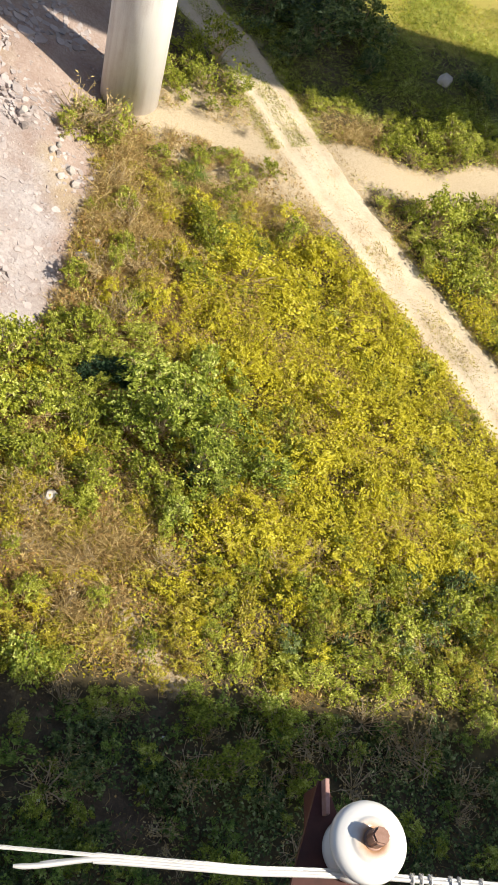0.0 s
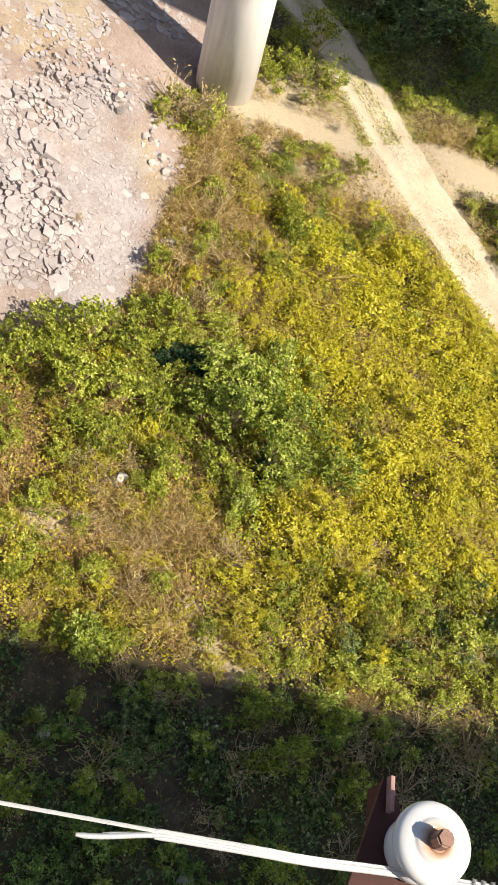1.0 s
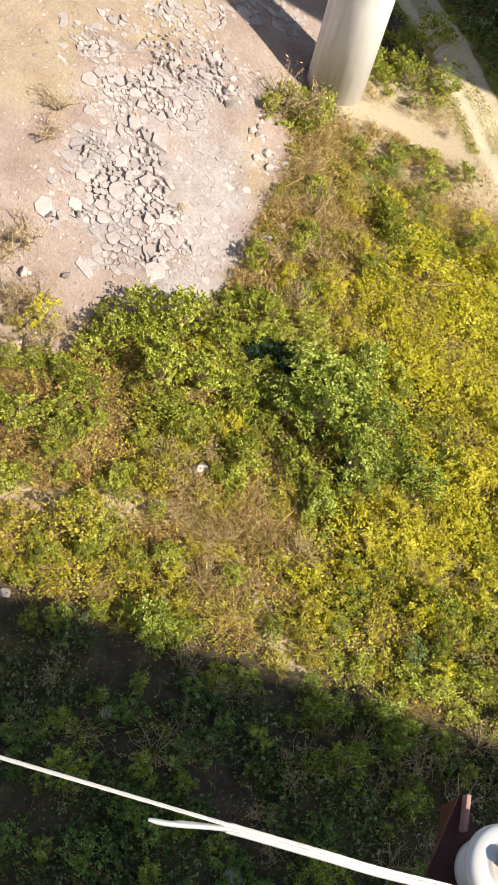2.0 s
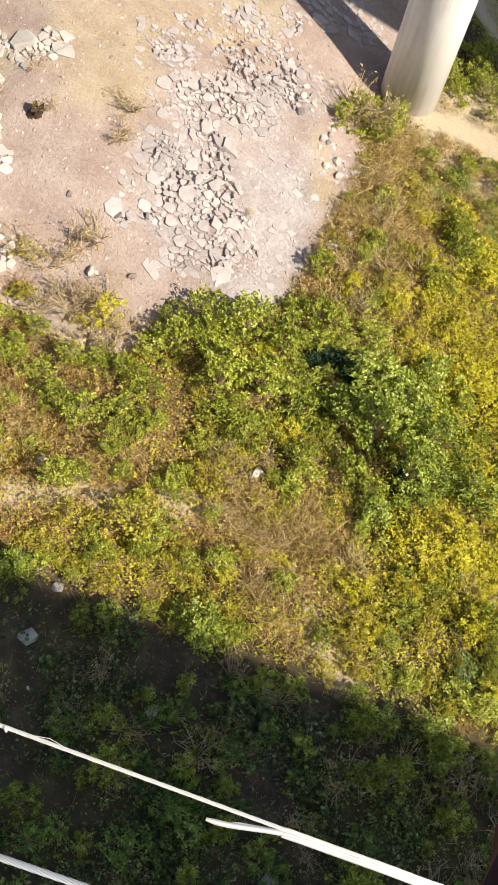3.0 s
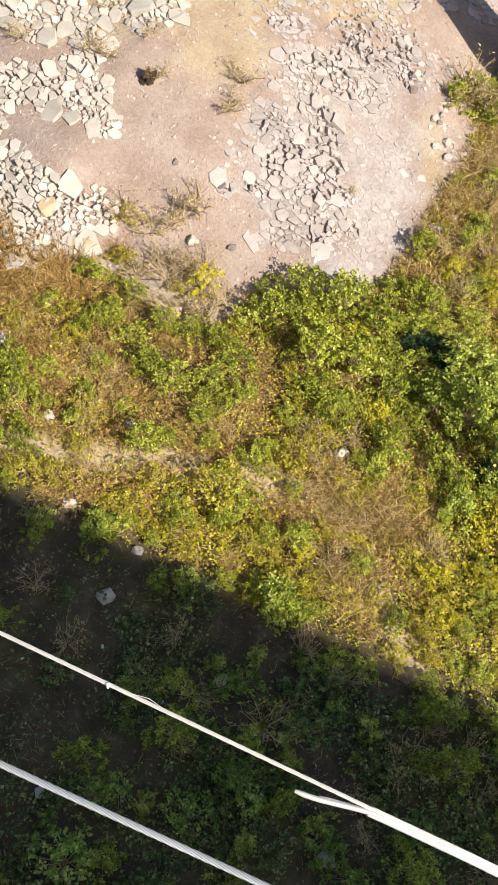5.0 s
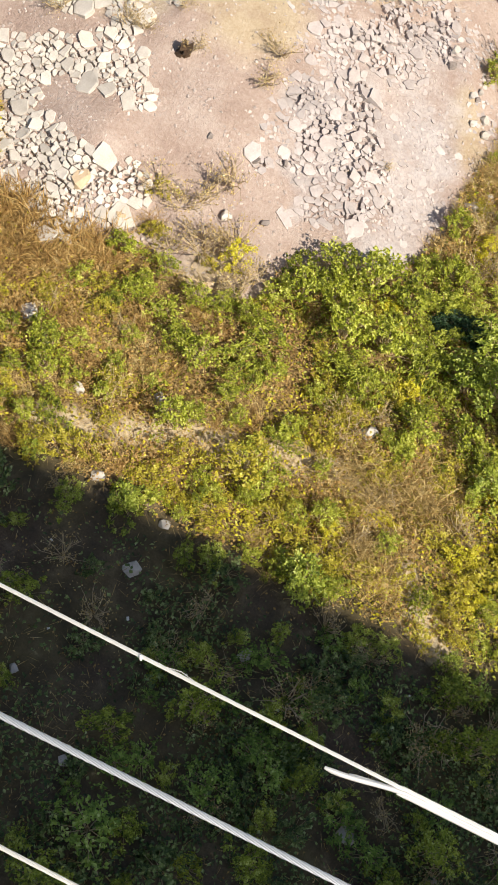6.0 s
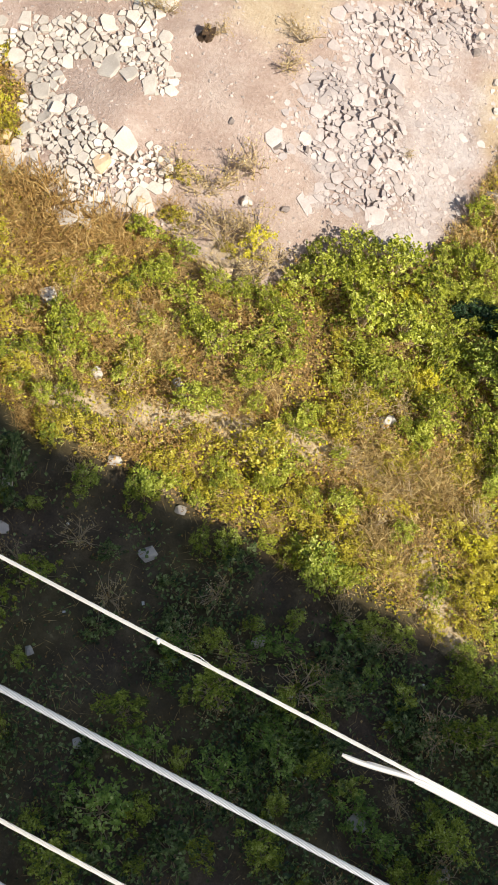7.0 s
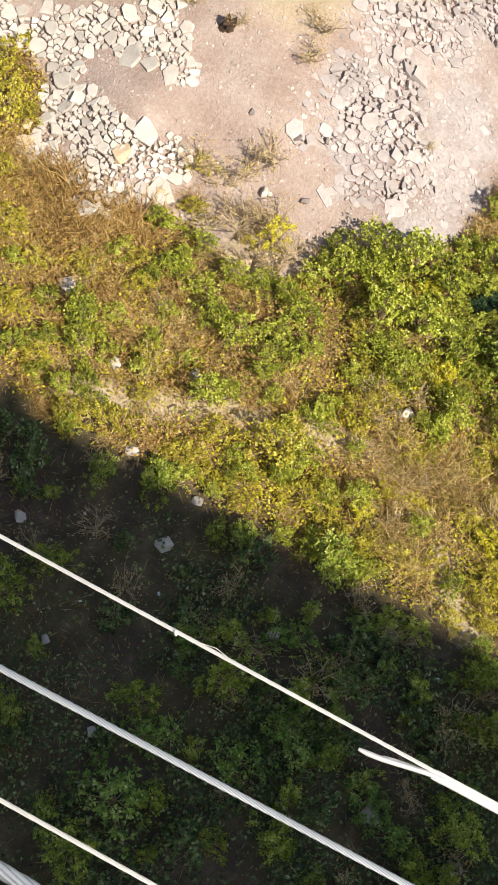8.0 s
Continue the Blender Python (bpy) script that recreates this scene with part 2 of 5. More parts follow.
def lathe(profile, steps=48, centre=(0, 0, 0)):
    bm = bmesh.new()
    rings = []
    for r, z in profile:
        rings.append([bm.verts.new((centre[0] + r * math.cos(a), centre[1] + r * math.sin(a), centre[2] + z)) for a in np.linspace(0, 2 * math.pi, steps, endpoint=False)])
    for lo, hi in zip(rings, rings[1:]):
        for i in range(steps):
            bm.faces.new((lo[i], lo[(i + 1) % steps], hi[(i + 1) % steps], hi[i]))
    bm.faces.new(rings[0][::-1])
    bm.faces.new(rings[-1])
    return bm


def tube(points, radii, sides=5):
    """Verts and faces of a tapered tube through the points."""
    pts = np.array(points, float)
    verts, faces = [], []
    for i, p in enumerate(pts):
        way = pts[min(i + 1, len(pts) - 1)] - pts[max(i - 1, 0)]
        way = way / (np.linalg.norm(way) + 1e-12)
        side = np.cross(way, (0.31, 0.17, 0.93) if abs(way[2]) < 0.9 else (1, 0, 0))
        side /= np.linalg.norm(side)
        up = np.cross(way, side)
        for k in range(sides):
            a = 2 * math.pi * k / sides
            verts.append(p + radii[i] * (math.cos(a) * side + math.sin(a) * up))
    for i in range(len(pts) - 1):
        for k in range(sides):
            a, b = i * sides + k, i * sides + (k + 1) % sides
            faces.append((a, b, b + sides, a + sides))
    return verts, faces


def joined(lumps):
    verts, faces = [], []
    for v, f in lumps:
        n = len(verts)
        verts.extend(v)
        faces.extend([tuple(i + n for i in q) for q in f])
    return verts, faces


def blades(rng, base, way, length, width, fold=0.25):
    """Folded leaves: at each base point one leaf along way; arrays of n."""
    n = len(base)
    way = way / np.linalg.norm(way, axis=1, keepdims=True)
    side = np.cross(way, rng.normal(size=(n, 3)) * 0.55 + (0, 0, 1))
    side /= np.linalg.norm(side, axis=1, keepdims=True) + 1e-9
    up = np.cross(side, way)
    mid = base + way * (length * 0.5)[:, None]
    tip = base + way * length[:, None]
    lift = up * (fold * width)[:, None]
    v = np.stack([base, mid + side * (width / 2)[:, None] + lift, tip, mid - side * (width / 2)[:, None] + lift], 1).reshape(-1, 3)
    i = np.arange(n)[:, None] * 4
    f = np.concatenate([i + np.array([[0, 1, 2]]), i + np.array([[0, 2, 3]])], 1).reshape(-1, 3)
    return v, f


# ---- ground ----
FALL = math.tan(radians(5.5))  # the hillside and both bridges fall towards +x
TOE = [(3.4, 36.0), (2.7, 32.6), (2.2, 29.4), (2.9, 27.2), (2.1, 23.9), (1.9, 21.9), (1.5, 20.1), (0.6, 19.4), (-0.5, 19.0),
       (-2.0, 18.5), (-3.4, 18.2), (-4.9, 17.7), (-5.8, 17.1), (-6.9, 16.2), (-8.2, 15.6), (-9.6, 16.4), (-11.0, 17.8),
       (-13.5, 19.2), (-24.0, 22.0), (-60.0, 30.0), (-60.0, 70.0), (-12.0, 62.0), (1.0, 44.0)]


# the bare slope's edge, where plants begin
EDGE = [(3.4, 36.0), (2.7, 32.6), (2.3, 29.4), (3.0, 27.2), (2.7, 25.6), (2.1, 24.0), (2.2, 22.3), (2.0, 21.3), (1.4, 19.6), (0.3, 19.2), (-0.5, 19.0), (-1.2, 18.5), (-1.9, 17.9),
        (-1.8, 16.9), (-2.5, 16.1), (-3.5, 15.9), (-4.4, 16.3), (-5.4, 16.7), (-6.0, 16.4), (-7.1, 15.7), (-8.3, 15.3), (-9.4, 16.1), (-10.5, 16.2), (-10.6, 17.4), (-11.3, 18.8),
        (-12.3, 19.4), (-13.5, 19.2), (-24.0, 22.0), (-60.0, 30.0), (-60.0, 70.0), (-12.0, 62.0), (1.0, 44.0)]


def smooth(a, b, v):
    k = np.clip((v - a) / (b - a), 0, 1)
    return k * k * (3 - 2 * k)


def inside_toe(x, y, outline=TOE):
    """Metres inside the foot of the embankment, or another outline (negative outside)."""
    x, y = np.asarray(x, float), np.asarray(y, float)
    best, inside = np.full(x.shape, 1e9), np.zeros(x.shape, bool)
    for (ax, ay), (bx, by) in zip(outline, outline[1:] + outline[:1]):
        k = np.clip(((x - ax) * (bx - ax) + (y - ay) * (by - ay)) / ((bx - ax) ** 2 + (by - ay) ** 2), 0, 1)
        best = np.minimum(best, np.hypot(x - ax - k * (bx - ax), y - ay - k * (by - ay)))
        inside ^= ((ay > y) != (by > y)) & (x < (bx - ax) * (y - ay) / (by - ay + 1e-12) + ax)
    return np.where(inside, best, -best)


def ground_z(x, y):
    x, y = np.asarray(x, float), np.asarray(y, float)
    near = np.exp(-((x - 4) / 60) ** 2 - ((y - 20) / 60) ** 2)
    z = near * (0.12 * np.sin(0.55 * x + 1.3) * np.sin(0.47 * y + 0.4) + 0.06 * np.sin(1.3 * x + 0.7 * y) + 0.04 * np.sin(0.9 * x - 1.6 * y + 2))
    d = inside_toe(x, y)
    rise = np.where(d > 0, 0.30 * d * smooth(-1.5, 2.0, d), 0)
    return z + 11 * (1 - np.exp(-rise / 11)) - FALL * x * np.exp(-(np.hypot(x, y) / 260) ** 4)
TRACK = [(-3, 60), (0, 50), (2.5, 44), (4.3, 40.5), (5.7, 38.0), (7.4, 35.9), (8.9, 33.5), (10.0, 31.6), (11.2, 29.4), (12.8, 27.1), (14.9, 24.3), (16.7, 21.7), (18.6, 18.9), (22, 13.5), (27, 4), (31, -10)]
BRANCH = [(11.0, 30.9), (12.5, 31.0), (14.2, 30.5), (16.1, 30.7), (18.2, 31.9), (21.0, 33.0), (27, 35.0)]
JUNCTION = [(9.3, 32.2), (9.9, 30.6), (11.2, 29.2)]
APRON = [(4.2, 30.6), (6.0, 30.8), (7.6, 30.5), (9.2, 30.3), (10.4, 30.4)]
FOOTPATH = [(-5.6, 10.2), (-3.7, 10.9), (-1.8, 11.9), (0.4, 12.5), (2.7, 12.8), (4.6, 11.2), (6.4, 9.4)]
CLEARING = [(4.9, 31.6), (6.2, 32.4), (8.0, 31.6), (9.2, 29.6), (10.8, 28.0)]


def off_line(x, y, line):
    x, y = np.asarray(x, float), np.asarray(y, float)
    best = np.full(x.shape, 1e9)
    for (ax, ay), (bx, by) in zip(line, line[1:]):
        k = np.clip(((x - ax) * (bx - ax) + (y - ay) * (by - ay)) / ((bx - ax) ** 2 + (by - ay) ** 2), 0, 1)
        best = np.minimum(best, np.hypot(x - ax - k * (bx - ax), y - ay - k * (by - ay)))
    return best


# lookups on a fine grid, for the many single places asked for further down
LX, LY, LSTEP = -64.0, -24.0, 0.2
look_x, look_y = np.meshgrid(np.arange(LX, 112, LSTEP), np.arange(LY, 64, LSTEP))
GRID_Z, GRID_TOE = ground_z(look_x, look_y), inside_toe(look_x, look_y, EDGE)
GRID_FREE = np.minimum(np.minimum(off_line(look_x, look_y, TRACK) - 1.05, off_line(look_x, look_y, BRANCH) - 0.8), np.minimum(off_line(look_x, look_y, APRON) - 0.5, off_line(look_x, look_y, JUNCTION) - 1.3))


def peek(grid, x, y):
    u, v = (x - LX) / LSTEP, (y - LY) / LSTEP
    i, j = int(v), int(u)
    v, u = v - i, u - j
    return float((grid[i, j] * (1 - u) + grid[i, j + 1] * u) * (1 - v) + (grid[i + 1, j] * (1 - u) + grid[i + 1, j + 1] * u) * v)


def z_at(x, y):
    return peek(GRID_Z, x, y)


def spread(lo, hi, step, reach):
    """Even steps from lo to hi, widening beyond them out to reach."""
    inner = list(np.arange(lo, hi + step / 2, step))
    out, s, v = [], step, inner[-1]
    while v < reach:
        s *= 1.35
        v += s
        out.append(v)
    back, s, v = [], step, lo
    while v > -reach:
        s *= 1.35
        v -= s
        back.append(v)
    return np.array(back[::-1] + inner + out)


# where stones are pitched, and how deep the ground lies between them
LEFT_HEAP = [(-10.5, 23.7, 0.55), (-11.1, 22.7, 0.5), (-9.2, 24.0, 0.5), (-8.1, 24.1, 0.45), (-7.5, 24.7, 0.42), (-9.7, 23.1, 0.5), (-8.9, 22.7, 0.42), (-12.1, 23.0, 0.6), (-13.0, 19.4, 0.84), (-11.8, 20.1, 0.74), (-10.8, 20.6, 0.74), (-9.6, 20.8, 0.64), (-8.5, 21.0, 0.72), (-7.7, 20.5, 0.44), (-10.9, 19.2, 0.5), (-10.5, 18.1, 0.71), (-9.7, 17.9, 0.79), (-8.7, 17.5, 0.86), (-7.7, 17.7, 0.69), (-6.8, 18.0, 0.6), (-10.3, 17.1, 0.53), (-8.8, 16.5, 0.69), (-7.8, 16.7, 0.68), (-7.1, 17.0, 0.51), (-8.1, 15.8, 0.59), (-9.3, 22.1, 0.46), (-10.7, 16.4, 0.35), (-14.2, 20.6, 0.8)]
RIGHT_HEAP = [(-3.2, 25.4, 0.76), (-2.1, 26.2, 0.97), (-1.1, 26.2, 0.78), (-2.5, 24.5, 0.65), (-3.5, 23.1, 0.55), (-2.6, 23.0, 0.73), (-1.8, 23.9, 0.74), (-2.3, 22.0, 0.81), (-1.3, 22.9, 0.73), (-2.3, 21.0, 0.53), (-1.2, 21.5, 0.89), (-0.5, 22.2, 0.54), (-2.9, 21.0, 0.32), (-3.7, 20.6, 0.25), (-1.6, 20.3, 0.61), (-0.7, 20.8, 0.62), (-2.1, 19.8, 0.26), (0.2, 21.5, 0.32)]
UPPER_HEAP = [(-1.0, 27.9, 1.0), (-4.5, 27.0, 0.88), (-3.9, 28.3, 0.6), (-2.4, 29.7, 1.04), (-2.3, 28.2, 1.01), (-1.1, 29.3, 0.83), (-1.3, 31.1, 0.64), (-0.3, 28.0, 0.81), (-1.3, 26.9, 0.79)]
SCATTER = [(0.3, 24.6, 1.2), (0.8, 22.4, 1.2), (0.3, 20.8, 1.0), (-3.4, 24.6, 1.0), (-3.4, 21.8, 0.9), (-4.2, 26.2, 1.0), (0.2, 29.2, 0.9), (-3.2, 30.2, 1.2), (0.9, 28.0, 0.7), (1.9, 26.5, 0.8)]
PALE_SPOTS = [(0.6, 21.0, 1.3), (0.9, 22.6, 1.3), (0.6, 24.2, 1.2), (0.4, 25.6, 1.1), (0.6, 19.9, 0.9), (0.2, 27.4, 1.0)]
TAN_SPOTS = [(-5.8, 24.4, 1.5), (-6.6, 25.8, 1.8), (-3.2, 28.8, 1.2), (-5.4, 28.0, 1.8), (1.4, 25.8, 0.8), (2.0, 25.0, 0.7), (1.0, 26.8, 0.6), (-3.4, 16.8, 0.9), (-2.2, 30.6, 1.2), (-9.6, 23.6, 1.2)]
SHADED_HEAP = [(0.0, 32.3, 0.8), (-0.6, 32.6, 1.2), (1.3, 33.2, 0.8), (-2.2, 33.2, 1.2), (0.4, 34.2, 1.0)]


def bed(x, y):
    deep = np.zeros(np.shape(x))
    for a, b, r in LEFT_HEAP + RIGHT_HEAP + UPPER_HEAP:
        deep = np.maximum(deep, 1 - smooth(0.70 * r, 0.95 * r, np.hypot(x - a, y - b)))
    cover = smooth(-0.5, 0.35, np.sin(1.9 * x + 0.7 * y) + np.sin(1.3 * y - 1.1 * x + 1.0) + 0.6 * np.sin(3.7 * x - 2.9 * y))
    return 0.14 * deep * (0.25 + 0.75 * cover)


gx, gy = spread(-17, 23, 0.25, 1800), spread(-3, 48, 0.25, 1800)
X, Y = np.meshgrid(gx, gy)
Z = ground_z(X, Y) - bed(X, Y)
n, m = len(gx), len(gy)
i = (np.arange(m - 1)[:, None] * n + np.arange(n - 1)[None, :]).ravel()
me = mesh_of("ground", np.stack([X, Y, Z], -1).reshape(-1, 3), np.stack([i, i + 1, i + n + 1, i + n], 1), EARTH, True)
sandy = np.maximum(1 - smooth(0.4, 1.5, off_line(X, Y, BRANCH)), 1 - smooth(0.0, 1.5, off_line(X, Y, APRON)))
sandy = np.maximum(sandy, 0.75 * (1 - smooth(0.5, 1.9, off_line(X, Y, [(4.9, 30.2), (6.6, 29.3), (8.2, 28.7), (9.8, 27.5)]))))
sandy = np.maximum(sandy, 0.95 * (1 - smooth(1.2, 2.3, off_line(X, Y, JUNCTION))))
sandy = np.maximum(sandy, 0.72 * (1 - smooth(0.5, 2.0, off_line(X, Y, CLEARING))))
sandy = np.maximum(sandy, 0.72 * (1 - smooth(0.2, 0.9, off_line(X, Y, FOOTPATH))))
sandy = np.maximum(sandy, 0.60 * (1 - smooth(1.0, 1.8, off_line(X, Y, TRACK))))
# straw: dry golden soil, with the bridge's shadow edge put into its mask
for name, v in (("sand", sandy), ("scree", smooth(-0.6, 0.3, inside_toe(X, Y, EDGE))), ("straw", 0.85 * smooth(9.0, 10.5, Y) * (1 - smooth(0.0, 9.0, X - 0.5 * (Y - 12))) * (1 - smooth(29, 31, Y))), ("meadow", smooth(38.5, 41.0, Y) * smooth(11, 14, X - 0.1 * (Y - 40)))):
    me.attributes.new(name, "FLOAT", "POINT").data.foreach_set("value", v.ravel().astype(np.float32))
ground = tagged(piece("ground", me), "dry brown earth with sparse weeds and bare patches", "ground", kind="structure")

# the track: two worn ruts with a grassy crown
def resample(line, step):
    pts = [Vector(p) for p in line]
    out = []
    for k in range(len(pts) - 1):
        p0, p1, p2, p3 = pts[max(k - 1, 0)], pts[k], pts[k + 1], pts[min(k + 2, len(pts) - 1)]
        cnt = max(2, int((p2 - p1).length / step))
        for j in range(cnt):
            t = j / cnt
            out.append(0.5 * (2 * p1 + (p2 - p0) * t + (2 * p0 - 5 * p1 + 4 * p2 - p3) * t * t + (3 * p1 - p0 - 3 * p2 + p3) * t ** 3))
    return out + [pts[-1]]


def track_sheet(name, line, half, material, ruts=True):
    mid = resample(line, 0.3)
    cross = np.linspace(-1, 1, 15)
    verts, faces = [], []
    for k, p in enumerate(mid):
        way = (mid[min(k + 1, len(mid) - 1)] - mid[max(k - 1, 0)]).normalized()
        side = Vector((-way.y, way.x))
        for c in cross:
            wob = 1 + 0.16 * noise.noise((p.x * 0.9 + c, p.y * 0.9, 3.1)) + 0.10 * noise.noise((p.x * 3, p.y * 3, c))
            q = p + side * (c * half * wob)
            z = z_at(q.x, q.y) + 0.035 - 0.10 * max(0, abs(c) - 0.75) / 0.25
            if ruts:
                z += 0.03 * math.exp(-(c / 0.22) ** 2) - 0.03 * math.exp(-((abs(c) - 0.5) / 0.18) ** 2)
            verts.append((q.x, q.y, z + 0.01 * noise.noise((q.x * 2, q.y * 2, 0))))
    w = len(cross)
    for k in range(len(mid) - 1):
        for j in range(w - 1):
            faces.append((k * w + j, k * w + j + 1, (k + 1) * w + j + 1, (k + 1) * w + j))
    return piece(name, mesh_of(name, verts, faces, material, True))


tagged(track_sheet("dirt_track", TRACK, 1.24, SAND), "pale sandy dirt track with two worn wheel ruts", "track", kind="structure")

# ---- embankment of loose stone ----
ex, ey = np.arange(-24, 4.6, 0.22), np.arange(14.5, 46, 0.22)
X, Y = np.meshgrid(ex, ey)
D = inside_toe(X, Y, EDGE)
Z = ground_z(X, Y) - 0.10 + 0.17 * smooth(-0.35, 0.5, D + 0.25 * np.sin(2.1 * X + 1.3 * Y) * np.sin(1.7 * X - 2.3 * Y)) - bed(X, Y)
n, m = len(ex), len(ey)
i = (np.arange(m - 1)[:, None] * n + np.arange(n - 1)[None, :]).ravel()
i = i[D.ravel()[i] > -0.6]
used = np.unique(np.stack([i, i + 1, i + n + 1, i + n], 1))
place = np.zeros(n * m, int)
place[used] = np.arange(len(used))
me = mesh_of("embankment", np.stack([X, Y, Z], -1).reshape(-1, 3)[used], place[np.stack([i, i + 1, i + n + 1, i + n], 1)], SCREE, True)
ever = np.stack([X.ravel()[used], Y.ravel()[used]])


def blots(spots, grow):
    return sum(np.exp(-((ever[0] - a) ** 2 + (ever[1] - b) ** 2) / (grow * r) ** 2) for a, b, r in spots)


for name, v in (("pale", 0.6 * np.clip(blots(RIGHT_HEAP + PALE_SPOTS, 1.1) + 0.3 * blots(LEFT_HEAP, 0.8) + 0.25 * blots(UPPER_HEAP, 1.0), 0, 1)), ("tan", 0.8 * np.clip(blots(TAN_SPOTS, 1.0), 0, 1))):
    me.attributes.new(name, "FLOAT", "POINT").data.foreach_set("value", v.astype(np.float32))
embankment = tagged(piece("embankment", me), "sunlit pinkish gravel embankment slope strewn with pale stones", "embankment", kind="structure")

# ---- bridges ----
def concrete_bridge(name, label, y0, y1, top, x0, x1, piers, pier_r, parapet, pier_y):
    base = tagged(new(name), label, "bridge")
    base.location = (piers[0], pier_y, 0)
    inv = Matrix.Translation(-Vector(base.location))
    def add(nm, bm, lab="", holds=None):
        if nm != "pier":
            for v in bm.verts:
                v.co.z -= FALL * v.co.x
        bm.transform(inv)
        made = part(nm, bm, CONCRETE, base, lab, nm == "pier")
        if holds:
            for v in holds[1].verts:
                v.co.z -= FALL * v.co.x
            holds[1].transform(inv)
            part(holds[0], holds[1], CONCRETE, made)
        return made
    add("deck", bevelled_box(x0, x1, y0, y1, top - 0.45, top, 0.03))
    for gyy in (y0 + 1.0, (y0 + y1) / 2, y1 - 1.0):
        add("girder", bevelled_box(x0, x1, gyy - 0.25, gyy + 0.25, top - 1.75, top - 0.447, 0.03))
    for py in (y0, y1 - 0.22):
        add("parapet", bevelled_box(x0, x1, py + 0.003, py + 0.217, top - 0.003, top + parapet, 0.02))
    for px in piers:
        zb = z_at(px, pier_y) - 1.0
        add("pier", lathe([(pier_r, zb), (pier_r, top - 2.2 - FALL * px)], 64, (px, pier_y, 0)), holds=("pier_cap", bevelled_box(px - 1.1, px + 1.1, y0 + 0.5, y1 - 0.5, top - 2.75, top - 1.747, 0.06)))
    return base


concrete_bridge("road_bridge", "lower concrete bridge on a pale round pier", 29.6, 35.6, 12.6, -60, 110, [3.55, 29.5, 55.5, -22.5], 1.08, 0.5, 31.35)
concrete_bridge("high_bridge", "high concrete bridge with a solid parapet", -16.0, -0.28, 24.6, -90, 110, [24, -6, 54, -36], 1.3, 0.9, -8.0)
# ---- stones of the embankment ----


def stone_form(seed, flat=0.55, corners=20):
    """An angular block of unit size, flat-faced."""
    rng = np.random.default_rng(seed)
    bm = bmesh.new()
    for _ in range(corners):
        v = rng.normal(size=3)
        v /= np.linalg.norm(v)
        bm.verts.new(np.clip(v, -0.78, 0.78) * (0.60, 0.48, 0.55 * flat))
    out = bmesh.ops.convex_hull(bm, input=bm.verts[:])
    bmesh.ops.delete(bm, geom=[g for g in out["geom_interior"] if isinstance(g, bmesh.types.BMVert)], context="VERTS")
    me = bpy.data.meshes.new("stone")
    bm.to_mesh(me)
    bm.free()
    me.materials.append(STONE)
    return me


FORMS = [stone_form(70 + k, 0.6 + 0.06 * (k % 7)) for k in range(22)]
FORM_DATA = [(np.array([v.co[:] for v in me.vertices]), [tuple(p.vertices) for p in me.polygons]) for me in FORMS]


def pack(seed, blobs, lo, hi, gap, share=1.0):
    rng = np.random.default_rng(seed)
    out = []
    for bx, by, br in blobs:
        for _ in range(int(1700 * br * br)):
            a, r = rng.uniform(0, 2 * math.pi), br * 1.1 * math.sqrt(rng.uniform())
            x, y, s = bx + r * math.cos(a), by + r * math.sin(a), lo + (hi - lo) * rng.uniform() ** 2.0
            if peek(GRID_TOE, x, y) > -0.1 and all((x - q[0]) ** 2 + (y - q[1]) ** 2 > (gap * (s + q[2])) ** 2 for q in out[-700:]):
                out.append((x, y, s))
    def inside(x, y):
        return max(1 - math.hypot(x - a, y - b) / (1.15 * r) for a, b, r in blobs)
    return [q for q in out if rng.uniform() < share * (0.35 + 2.6 * inside(q[0], q[1]))]


def fitted_stone(rng, k, heap, sink):
    """A pitched stone cut to the room between its neighbours, with broken edges and a tilted face: verts round its own centre, faces."""
    x, y, s = heap[k]
    turn = rng.uniform(0, 6.28)
    ring = [Vector((0.93 * s * math.cos(a + turn), 0.93 * s * math.sin(a + turn))) for a in np.linspace(0, 2 * math.pi, 6, endpoint=False) + rng.uniform(-0.45, 0.45, 6)]
    whole = np.array(heap)
    for qx, qy, qs in whole[np.hypot(whole[:, 0] - x, whole[:, 1] - y) < 1.0 * (s + whole[:, 2])].tolist():
        away = Vector((qx - x, qy - y))
        far = away.length
        if far < 1e-6 or far > 0.95 * (s + qs):
            continue
        away /= far
        lim = far * s / (s + qs) - 0.004 - 0.085 * rng.uniform() ** 4
        cut = []
        for p, q in zip(ring, ring[1:] + ring[:1]):
            dp, dq = p.dot(away) - lim, q.dot(away) - lim
            if dp <= 0:
                cut.append(p)
            if (dp < 0) != (dq < 0) and dp != dq:
                cut.append(p + (q - p) * (dp / (dp - dq)))
        ring = cut
        if len(ring) < 3:
            return None
    n = len(ring)
    if max(p.length for p in ring) < 0.05:
        return None
    high = sink + 0.02 + 0.20 * s * rng.uniform() ** 2
    lean = rng.normal(size=2) * 0.12
    mid = sum(ring, Vector((0, 0))) / n
    verts = []
    for z, k in ((-0.30, 0.96), (high * 0.86, 1.0), (high, rng.uniform(0.84, 0.96))):
        for p in ring:
            q = mid + (p - mid) * k + Vector(rng.normal(size=2) * 0.035 * s)
            verts.append((q.x, q.y, z + (lean[0] * q.x + lean[1] * q.y + rng.normal() * 0.012 * s if z > 0 else 0)))
    faces = [tuple(range(2 * n, 3 * n))]
    for r in range(2):
        faces += [(r * n + i, r * n + (i + 1) % n, (r + 1) * n + (i + 1) % n, (r + 1) * n + i) for i in range(n)]
    return verts, faces


